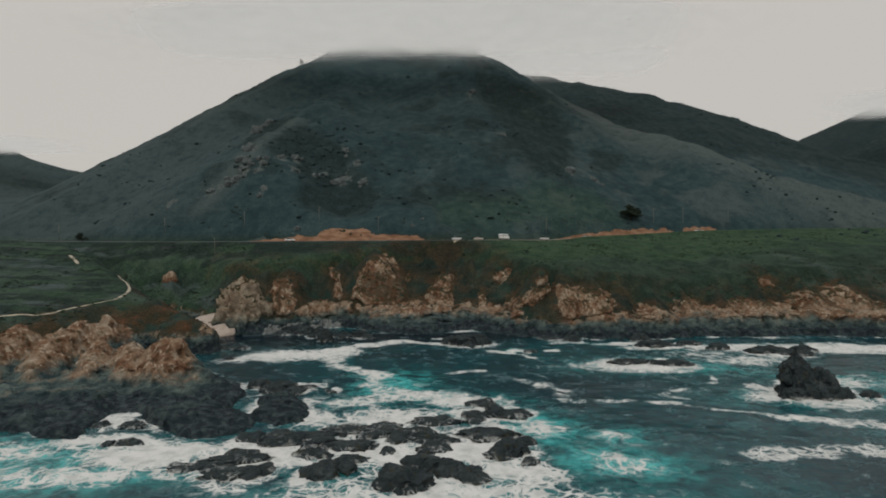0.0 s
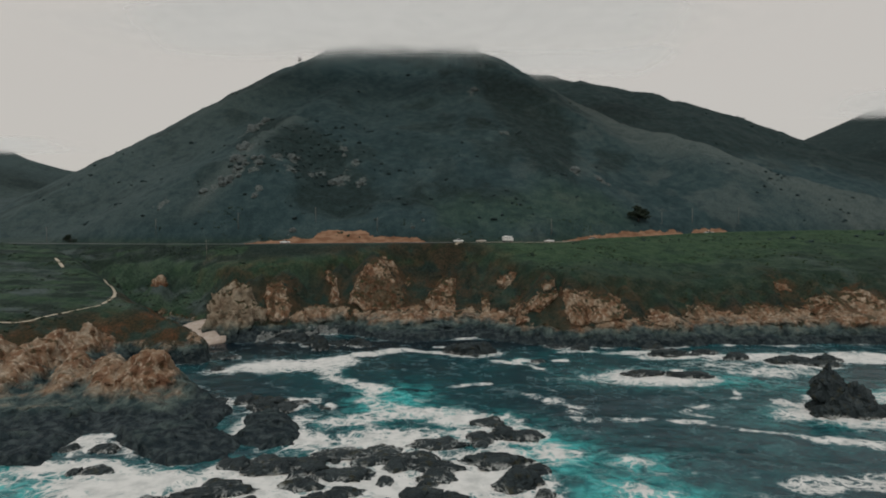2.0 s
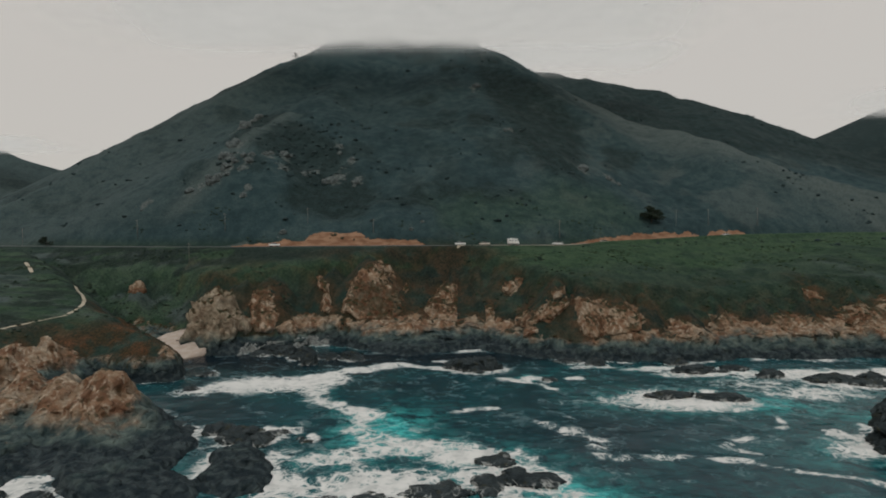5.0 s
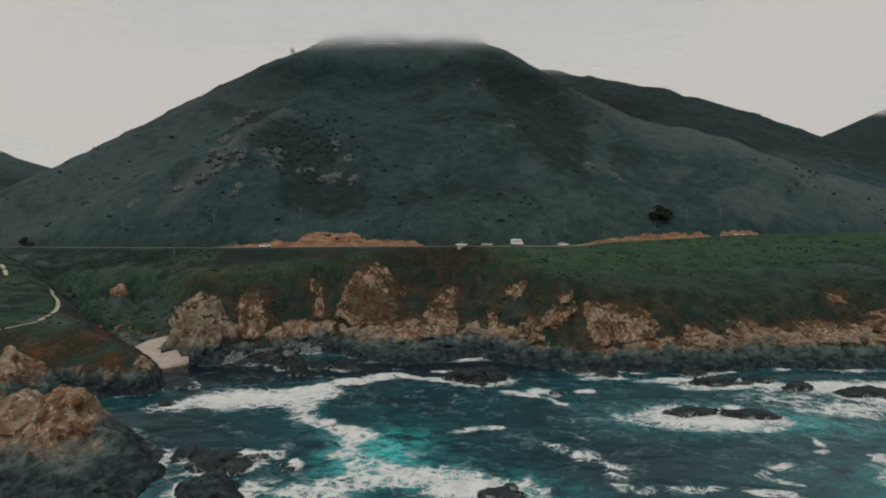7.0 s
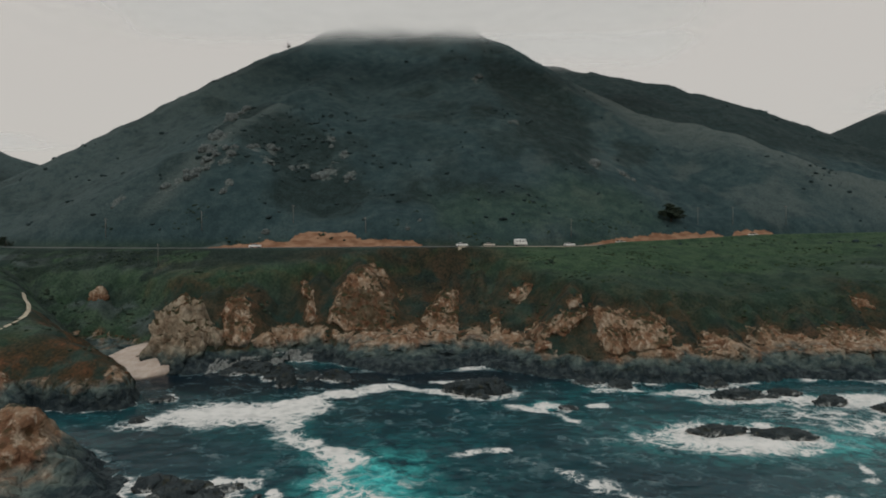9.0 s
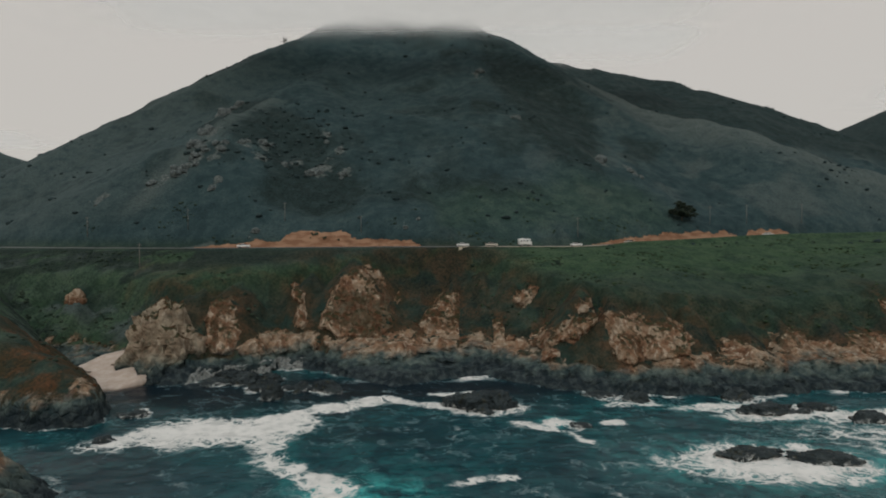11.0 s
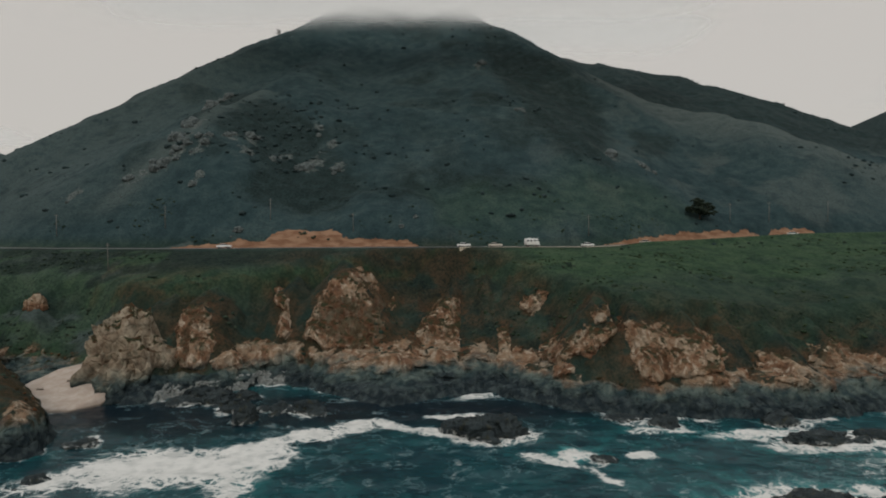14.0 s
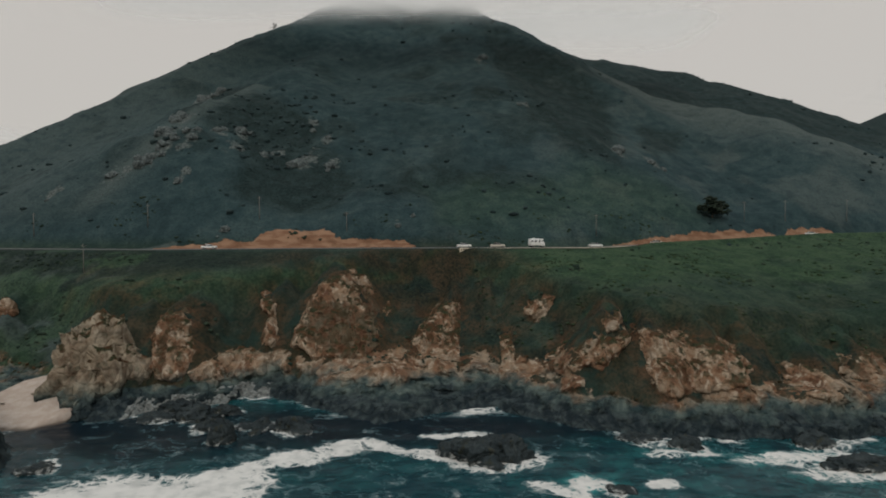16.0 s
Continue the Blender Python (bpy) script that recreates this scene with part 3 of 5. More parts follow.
def make_cliff(name="cliff_granite", bleached=0.0):
    """Fluted granite with its relief light and shade in the colour: pale worn ribs, soil and low plants in dark furrows
    and on ledges.
    """
    n = Nodes(name)
    rock, level = rock_colour(n)
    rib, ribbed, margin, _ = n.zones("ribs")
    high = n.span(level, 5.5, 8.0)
    # Rib crests are paled: a painted highlight besides the weathering.
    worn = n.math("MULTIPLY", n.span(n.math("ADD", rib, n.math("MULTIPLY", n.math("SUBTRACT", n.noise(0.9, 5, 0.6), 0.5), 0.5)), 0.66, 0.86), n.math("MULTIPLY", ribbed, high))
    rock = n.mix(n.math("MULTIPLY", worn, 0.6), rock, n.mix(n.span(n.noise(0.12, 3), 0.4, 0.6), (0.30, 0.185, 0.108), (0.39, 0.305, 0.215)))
    # Furrows are browned: soil, plus relief shade put into the colour.
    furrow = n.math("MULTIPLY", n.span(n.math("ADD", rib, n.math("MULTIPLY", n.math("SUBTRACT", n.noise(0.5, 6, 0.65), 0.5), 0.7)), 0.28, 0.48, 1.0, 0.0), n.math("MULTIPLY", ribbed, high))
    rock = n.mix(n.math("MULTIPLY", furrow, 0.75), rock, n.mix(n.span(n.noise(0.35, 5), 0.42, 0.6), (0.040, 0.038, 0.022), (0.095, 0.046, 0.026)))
    earth = n.math("MULTIPLY", n.span(n.math("ADD", margin, n.math("MULTIPLY", n.math("SUBTRACT", n.noise(0.7, 6, 0.68, warp=0.5), 0.5), 1.8)), 0.28, 0.62, 1.0, 0.0), n.math("MULTIPLY", ribbed, high))
    rock = n.mix(earth, rock, n.mix(n.span(n.noise(0.3, 5), 0.42, 0.6), (0.038, 0.040, 0.023), (0.100, 0.050, 0.028)))
    if bleached:
        rock = n.mix(n.math("MULTIPLY", n.span(level, 3.0, 6.0), bleached), rock, n.mix(n.span(n.noise(0.35, 6, 0.62), 0.36, 0.64), (0.115, 0.105, 0.078), (0.36, 0.315, 0.235)))
    up = n.add("ShaderNodeSeparateXYZ", {0: n.add("ShaderNodeNewGeometry").outputs["Normal"]}).outputs["Z"]
    ledge = n.math("ADD", up, n.math("MULTIPLY", n.math("SUBTRACT", n.noise(0.35, 6, 0.65, warp=0.4), 0.5), 2.4))
    ledge = n.math("MULTIPLY", n.span(ledge, 0.62, 0.90), n.span(level, 8.0, 11.0))
    rock = n.mix(ledge, rock, n.mix(n.span(n.noise(0.6, 5), 0.42, 0.6), (0.030, 0.034, 0.017), (0.068, 0.036, 0.018)))
    return n.surface(rock, 0.95, rock_relief(n), spec=0.1)


def make_outcrop():
    n = Nodes("pale_outcrop_stone")
    fine = n.noise(1.2, 7, 0.65)
    return n.surface(n.ramp(fine, [(0.34, (0.036, 0.044, 0.044)), (0.5, (0.080, 0.096, 0.094)), (0.66, (0.155, 0.178, 0.170))]), 0.95, rock_relief(n))


def make_sea():
    n = Nodes("sea_water")
    foam, milky, kelp, _ = n.zones("sea")
    warp = n.add("ShaderNodeTexNoise", {"Vector": n.place, "Scale": 0.16, "Detail": 4.0}).outputs["Color"]
    spot = n.add("ShaderNodeVectorMath", {0: n.place, 1: n.add("ShaderNodeVectorMath", {0: warp, "Scale": 7.0}, operation="SCALE").outputs[0]}, operation="ADD").outputs[0]
    vein = lambda scale, width: n.span(n.math("ABSOLUTE", n.math("SUBTRACT", n.noise(scale, 5, 0.6, spot, stretch=(0.7, 1.0, 1.0)), 0.5)), 0.0, width, 1, 0)
    veil = n.noise(0.20, 6, 0.62, spot, stretch=(0.8, 1.0, 1.0))
    strings = n.math("ADD", n.math("MULTIPLY", vein(0.16, 0.07), 0.6), n.math("MULTIPLY", vein(0.5, 0.09), 0.4))
    cover = n.math("ADD", n.math("MULTIPLY", foam, 1.35), n.math("ADD", n.math("MULTIPLY", n.math("SUBTRACT", veil, 0.5), 2.1), n.math("MULTIPLY", n.math("SUBTRACT", strings, 0.3), 0.55)))
    lace = n.math("ADD", n.span(n.cells(0.27, "DISTANCE_TO_EDGE", spot), 0.0, 0.13, 1.0, 0.0), n.math("MULTIPLY", n.span(n.cells(0.8, "DISTANCE_TO_EDGE", spot), 0.0, 0.12, 1.0, 0.0), 0.7))
    cover = n.math("ADD", n.math("SUBTRACT", cover, 0.08), n.math("MULTIPLY", n.math("MULTIPLY", lace, 0.7), n.span(foam, 0.14, 0.5)))
    white = n.span(cover, 0.50, 1.08)
    thin = n.span(cover, 0.12, 0.75, 0.0, 0.6)
    depth = n.noise(0.035, 4)
    deep = n.ramp(depth, [(0.36, (0.005, 0.020, 0.029)), (0.54, (0.006, 0.032, 0.042)), (0.7, (0.009, 0.046, 0.055))])
    deep = n.mix(kelp, deep, (0.004, 0.010, 0.016))
    churn = n.math("MULTIPLY", milky, n.span(n.noise(0.22, 6, 0.62, spot), 0.30, 0.62))
    water = n.mix(churn, deep, n.mix(n.span(n.noise(0.5, 5, 0.6, spot), 0.35, 0.65), (0.012, 0.21, 0.22), (0.08, 0.52, 0.49)))
    water = n.mix(thin, water, n.mix(milky, (0.065, 0.125, 0.135), (0.17, 0.34, 0.33)))
    colour = n.mix(white, water, n.mix(n.span(n.noise(0.35, 5), 0.3, 0.6), (0.48, 0.475, 0.45), (0.65, 0.63, 0.595)))
    ripples = n.math("ADD", n.math("MULTIPLY", n.noise(0.9, 6, 0.6, stretch=(0.5, 1.0, 1.0), warp=0.5), 0.5), n.math("MULTIPLY", n.noise(0.24, 3, 0.5, stretch=(0.45, 1.0, 1.0)), 1.0))
    normal = n.bump(n.math("ADD", ripples, n.math("MULTIPLY", white, 0.22)), 0.32, 0.75)
    return n.surface(colour, n.span(cover, 0.3, 0.75, 0.18, 0.9), normal, spec=0.11)


def make_plain(name, low, high, scale=3.0, rough=0.8, metal=0.0, relief=0.0, spec=0.3):
    n = Nodes(name)
    f = n.noise(scale, 5, 0.6)
    return n.surface(n.ramp(f, [(0.36, low), (0.64, high)]), rough, n.bump(f, relief, 0.05) if relief else None, metal, spec)


def make_leaves(name, dark, light):
    n = Nodes(name)
    isle = n.add("ShaderNodeNewGeometry").outputs["Random Per Island"]
    tone = n.math("ADD", n.math("MULTIPLY", isle, 0.6), n.math("MULTIPLY", n.noise(0.05, 3), 0.5))
    return n.surface(n.ramp(tone, [(0.22, dark), (0.85, light)]), 0.95, n.bump(n.noise(2.4, 4), 0.6, 0.3), spec=0.1)


def make_cloud():
    n = Nodes("low_cloud")
    share, _, _, _ = n.zones("mist")
    wisps = n.noise(0.026, 6, 0.6, stretch=(0.7, 1.0, 1.0), warp=0.4)
    alpha = n.span(n.math("ADD", share, n.math("MULTIPLY", n.math("SUBTRACT", wisps, 0.5), n.span(share, 0.0, 0.35, 0.0, 0.5))), 0.02, 0.95)
    glow = n.add("ShaderNodeAddShader", {0: n.add("ShaderNodeBsdfTranslucent", {"Color": (0.655, 0.635, 0.61, 1)}).outputs[0], 1: n.add("ShaderNodeBsdfDiffuse", {"Color": (0.05, 0.05, 0.05, 1)}).outputs[0]})
    both = n.add("ShaderNodeMixShader", {"Fac": alpha, 1: n.add("ShaderNodeBsdfTransparent").outputs[0], 2: glow.outputs[0]})
    n.tree.links.new(both.outputs[0], n.out.inputs[0])
    return n.mat


BOULDER = make_cliff("bleached_granite", 0.55)
GROUND, ROCK, CLIFF, OUTCROP, SEA, CLOUD = make_ground(), make_rock(), make_cliff(), make_outcrop(), make_sea(), make_cloud()
ASPHALT = make_plain("worn_asphalt", (0.085, 0.088, 0.086), (0.14, 0.14, 0.135), 0.8, 0.9, relief=0.2)
DIRT = make_plain("pale_trail_dirt", (0.30, 0.25, 0.18), (0.46, 0.40, 0.31), 1.5, 0.95, relief=0.4)
BRUSH = make_leaves("coastal_brush_leaves", (0.018, 0.032, 0.024), (0.040, 0.056, 0.038))
# Hill brush: the coastal brush colour, bluer to suit the painted haze.
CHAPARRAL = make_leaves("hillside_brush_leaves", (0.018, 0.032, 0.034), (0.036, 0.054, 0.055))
CYPRESS = make_leaves("cypress_needles", (0.008, 0.014, 0.010), (0.028, 0.038, 0.026))


# ---- ground ----
def build_ground():
    xs = spread((-1500, -430, 30), (-430, -170, 130), (-170, 170, 500), (170, 430, 130), (430, 1500, 30))
    ys = spread((-60, 8, 30), (8, 112, 190), (112, 196, 220), (196, 330, 130), (330, 640, 120), (640, 1600, 50))
    gx, gy = np.meshgrid(xs, ys)
    z, bare, sand = land(gx, gy)
    # steep rock gets ledges and overhangs
    co = np.stack([gx, gy, z], -1)
    rugged = bare * step(0.5, 3, z) * (np.abs(gx) < 175) * (1 - step(178, 186, gy))
    co[..., 0] += rugged * 2.0 * fbm(gx / 3.4, gy / 3.4, z / 2.6, 4)
    co[..., 1] += rugged * (2.6 * fbm(gx / 4.0 + 50, gy / 4.0, z / 2.2, 4) - 0.4)
    co[..., 1] += rugged * step(4, 8, z) * (1.9 * ridged(gx / 3.0, gy / 9, z / 11, 4) - 1.3 * step(0.35, 0.7, bare))
    co[..., 2] += rugged * 0.6 * fbm(gx / 1.7, gy / 1.7, z / 1.7, 3)
    keep = z > -3.0
    me, used = sheet("ground", xs, ys, co, keep)
    brow = np.interp(gx, SHORE_X, BROW_Y)
    up = np.clip((gy - brow) / (np.interp(gx, ROAD_X, ROAD_Y) - 7 - brow), -1, 1.5)
    mottle = fbm(gx / 18, gy / 12, 5.0, 4)
    east = step(8, 30, gx)
    meadow = east * (0.25 + 0.75 * step(0.1, 0.45, up - 0.002 * (gx - 60) + 0.35 * mottle)) * (up > -0.1) * (gy < 250)
    meadow = np.maximum(meadow, (1 - east) * (gx > -170) * np.exp(-(((up - 0.22 - 0.12 * mottle) / 0.17) ** 2)) * 0.75)
    meadow = np.maximum(meadow, 0.75 * (gx < -88) * (gy < 190) * (gy > 60) * step(-0.25, 0.2, fbm(gx / 16, gy / 7, 15.0, 4)))
    inside = lambda shape, soft: step(-soft, soft, to_outline(gx + 7 * fbm(gx / 12, gy / 12, 41.0, 4), gy + 7 * fbm(gx / 12, gy / 12, 51.0, 4), shape))
    meadow = np.where(gy > np.interp(gx, ROAD_X, ROAD_Y) + 3, 0.08 + 0.35 * inside(KNOLL, 12), meadow)
    below = gy < np.interp(gx, ROAD_X, ROAD_Y) - 8
    red = np.clip(1.0 - np.abs(bare - 0.4) / 0.4, 0, 1) * below * 0.9
    face = (gy > 112) & (gy < 192) & (np.abs(gx) < 176)
    near = np.full(gx.shape, -50.0)
    for outline in COVE_CRAGS_WEST + COVE_CRAGS_EAST + BLUFF_CRAGS_WEST + BLUFF_CRAGS_EAST:
        near[face] = np.maximum(near[face], to_outline(gx[face], z[face], outline))
    red = np.maximum(red, 0.8 * np.exp(-((np.minimum(near, 0) / 3.0) ** 2)) * (gy < 192))
    red = np.maximum(red, 0.9 * np.exp(-(((gx + 25) / 8) ** 2) - ((gy - 157) / 8) ** 2))
    red = np.maximum(red, 0.8 * np.exp(-(((gx - 68) / 9) ** 2) - ((gy - 138) / 8) ** 2))
    red = np.maximum(red, 0.5 * np.exp(-(((gy - brow - 1) / 11) ** 2)) * (gx > -105) * (1 - 0.6 * step(20, 45, gx)) * step(-0.45, 0.15, fbm(gx / 15, gy / 15, 44.0, 3)))
    red = np.maximum(red, 0.9 * np.exp(-(((gx + 95) / 22) ** 2) - ((gy - 99) / 9) ** 2))
    red = np.maximum(red, 0.45 * step(-32, -24, gy - brow) * (1 - step(-5, 4, gy - brow)) * (gx > -100) * step(-0.6, 0.05, fbm(gx / 9, gy / 12, 54.0, 3)))
    # the cut bank above the road
    off = gy - np.interp(gx, ROAD_X, ROAD_Y)
    tall = np.interp(gx, [-97, -85, -64, -60, -40, -36, -14, -10, 56, 66, 90, 122, 128, 131, 134, 150, 156], [0, 1.2, 2.0, 4.6, 4.4, 2.8, 1.6, 0, 0, 1.2, 2.4, 2.2, 0, 0.3, 2.2, 1.8, 0])
    bank = step(5.4, 6.0, off) * (1 - step(-0.6, 0.6, off - 6.2 - tall * (1 + 0.35 * fbm(gx / 4, gy / 4, 1.0, 3)))) * (tall > 0.1)
    paint(me, "cutting", np.stack([bank, bank, bank, 1 + 0 * bank], -1).reshape(-1, 4)[used])
    # dark thickets, a darker back ridge, pale crests and painted haze on the hills
    hill = step(205, 225, gy)
    thick = 1.2 * inside(THICKET, 6) + 0.95 * inside(GULLY, 7) + 0.9 * inside(GROVE, 4) + 0.8 * np.exp(-(((gx + 138) / 22) ** 2) - ((gy - 212) / 7) ** 2)
    thick = thick + step(0.12, 0.45, fbm(gx / 26, gy / 22, 61.0, 4)) * 0.65 * (1 - step(60, 110, gx) * (gy < 380)) + 0.5 * np.exp(-((gx + 20) / 25) ** 2 - ((gy - 232) / 14) ** 2)
    wx, wy = gx + 6 * fbm(gx / 30, gy / 30, 3.3, 3), gy + 6 * fbm(gx / 30, gy / 30, 7.7, 3)
    aside = lambda n: away(wx, wy, RIDGES[n][0])
    dry_haze = 1.2 * np.exp(-((aside(3) / 30) ** 2)) * step(60, 110, gx) * (1 - step(440, 480, gy)) + 0.8 * np.exp(-((aside(1) / 8) ** 2)) * (gx < -90) * (gy < 330)
    thick = thick + 1.2 * step(430, 490, gy) * step(60, 120, gx) + 0.5 * np.exp(-((aside(2) / 30) ** 2)) * step(0.0, 0.4, fbm(gx / 18, gy / 18, 91.0, 3))
    thick = thick * (1 - np.clip(dry_haze, 0, 1))
    meads = (gx < -88) * (gy < 195) * (gy > 60)
    dry_haze = dry_haze * hill + 0.8 * meads * step(-0.15, 0.2, fbm(gx / 22, gy / 5, 95.0, 4))
    belt = step(0.42, 0.62, up + 0.3 * mottle) * (1 - east) * below * (gx > -175) + east * step(0.05, 0.3, fbm(gx / 20, gy / 7, 133.0, 4)) * (1 - step(0.3, 0.6, up)) * (up > -0.2) * below
    slopes = step(-28, -18, gy - brow) * (1 - step(-3, 4, gy - brow)) * (gx > -110)
    thick = thick * hill + 0.8 * slopes * step(-0.1, 0.2, fbm(gx / 8, gy / 12, 33.0, 3)) + 0.9 * belt
    clumped = meads * step(0.10, 0.28, fbm(gx / 13, gy / 4, 195.0, 4))
    thick, meadow = thick + clumped, meadow * (1 - 0.8 * clumped)
    dry_haze = dry_haze + 0.6 * step(0.15, 0.5, fbm(gx / 22, gy / 22, 71.0, 4)) * step(20, 60, gx)
    # The western hill is lightened throughout: haze painted as a pale ground colour.
    dry_haze = dry_haze + 0.5 * hill * step(-100, -190, gx)
    scree = 0 * gx
    for cx, cy, size, _ in OUTCROP_SPOTS:
        scree = np.maximum(scree, np.exp(-(((wx - cx) / (2.2 * size + 1.5)) ** 2) - ((wy - cy) / (3 * size + 3)) ** 2))
    head = to_outline(gx + 3 * fbm(gx / 8, gy / 8, 4.0, 3), gy + 3 * fbm(gx / 8, gy / 8, 14.0, 3), HEAD_TOP)
    moss = step(-2, 1.5, head) * (1 - step(10, 19, head + 6 * fbm(gx / 9, gy / 9, 23.0, 3))) * step(-150, -120, gx) * (gy < 128)
    red = np.maximum(red, moss)
    red = np.maximum(red, np.exp(-((gx + 69) ** 2 + (gy - 57) ** 2) / 30))
    thick, meadow, dry_haze = thick * (1 - moss), meadow * (1 - moss), dry_haze * (1 - moss)
    paint(me, "hillside", np.stack([np.clip(thick, 0, 1), np.clip(dry_haze, 0, 1), scree * hill, step(-48, -56, gx) * (gy < 108) * step(5, 11, to_outline(gx, gy, HEADLAND))], -1).reshape(-1, 4)[used])
    rows = np.stack([bare, meadow, red, sand], -1).reshape(-1, 4)[used]
    paint(me, "zones", rows)
    me.materials.append(GROUND)
    return tagged(new("ground", me), "steep scrub-covered coastal land with bare orange rock cliffs", "ground", kind="structure")


GROUND_OB = build_ground()


# ---- sea ----
SPILLS = []


def spill(x, y, wide, deep, foam=0.8, milky=0.0, turn=0.0):
    """A patch of foam and of milky turquoise water."""
    SPILLS.append((x, y, wide, deep, foam, milky, radians(turn)))


def stroke(points, wide, foam=0.75, milky=0.0):
    """A foam line through some points."""
    for (ax, ay), (bx, by) in zip(points, points[1:]):
        turn = math.degrees(math.atan2(by - ay, bx - ax))
        spill((ax + bx) / 2, (ay + by) / 2, math.hypot(bx - ax, by - ay) * 0.62, wide, foam, milky, turn)


# The foam patch off the beach with its long tail towards the reef.
stroke([(-68, 82), (-56, 87), (-46, 91)], 4.5, 0.9)
spill(-46, 90, 16, 9, 1.08)
spill(-34, 95, 7, 8, 0.9)
stroke([(-42, 96), (-30, 102), (-22, 109), (-16, 114)], 3.8, 1.0)
stroke([(-17, 115), (-8, 110), (8, 108)], 2.2, 0.92)
stroke([(-35, 90), (-30, 79), (-25, 69), (-15, 62)], 3.8, 0.68, 0.3)
stroke([(-22, 66), (-14, 56), (-6, 43), (2, 38)], 4, 0.5, 0.8)
# The churned water over the reef, and the turquoise pools beside it.
for row in ((-11, 53, 7, 10, 0.25, 1.3), (-16, 54, 6, 3, 0.5, 0.9), (-3, 42, 13, 5, 0.8, 0.8), (8, 38, 10, 5, 1.05, 0.7), (14, 30, 10, 5, 0.85, 0.7), (-16, 38, 10, 5, 0.6, 0.5), (-23, 27, 9, 6, 0.66, 0.3),
            (22, 20, 8, 8, 0.5, 1.4), (36, 17, 6, 5, 0.4, 1.0), (32, 5, 9, 5, 0.42, 1.1), (6, 8, 14, 8, 1.0, 0.25), (-6, 8, 13, 9, 0.9, 0.4), (-24, 10, 13, 9, 0.85, 0.4), (-8, 26, 16, 8, 0.72, 0.4), (4, -10, 30, 8, 0.7, 0.5), (14, 0, 9, 6, 0.8, 0.5),
            (-38, 34, 4, 9, 0.7, 0.3), (-60, 12, 14, 4, 0.9, 0.4), (-66, 5, 9, 3, 0.3, 1.0), (-46, 7, 16, 6, 0.95, 0.5), (-30, 8, 12, 6, 0.95, 0.4), (-58, -1, 18, 5, 0.55, 1.0), (-84, 8, 20, 6, 0.6, 1.0)):
    spill(*row)
for row in ((-66, 25, 4, 8, 0.85, 0.0), (58, 77, 18, 8.5, 0.92, 0.6), (78, 72, 11, 8, 0.2, 0.7), (88, 43, 15, 7, 0.85, 0.7), (80, 90, 24, 8, 0.36, 0.2), (92, 82, 16, 6, 0.5, 0.3), (104, 58, 14, 9, 0.4, 0.6), (17, 97, 3.0, 2.0, 0.7, 0.0),
            (25, 97.5, 4.0, 2.8, 0.66, 0.8), (38, 97.5, 3.6, 1.8, 0.7, 0.0), (44, 111, 8, 2.6, 0.6, 0.4), (74, 102, 14, 5, 0.75, 0.4), (100, 100, 24, 6, 0.8, 0.4),
            (130, 100, 30, 8, 0.85, 0.2), (64, 108, 14, 3.5, 0.75, 0.5), (5, 119, 9, 2.4, 0.7, 0.0), (-2, 118, 5, 2, 0.6, 0.0), (-30, 110, 14, 3, 0.35, 0.0)):
    spill(*row)
for line, wide, foam in (([(21, 60), (26, 57), (31, 53), (32, 48), (28, 44)], 2.2, 0.52), ([(28, 44), (31, 39), (35, 37), (48, 39.5), (59, 36), (68, 32), (73, 27)], 1.8, 0.52), ([(56, 8), (65, 9), (73, 11), (92, 6)], 4.5, 0.6), ([(73, 29), (84, 26), (98, 22)], 3.0, 0.66),
                         ([(73, 62), (71, 57), (68, 57)], 1.3, 0.62), ([(60, 51), (56, 48), (54, 44), (60, 42)], 1.3, 0.6), ([(79, 55), (81, 50)], 3.0, 0.7), ([(16, 98), (26, 92), (30, 84)], 1.6, 0.55), ([(1, 65), (9, 67), (16, 68)], 1.6, 0.5)):
    stroke(line, wide, foam)

ROCK_SPOTS = []


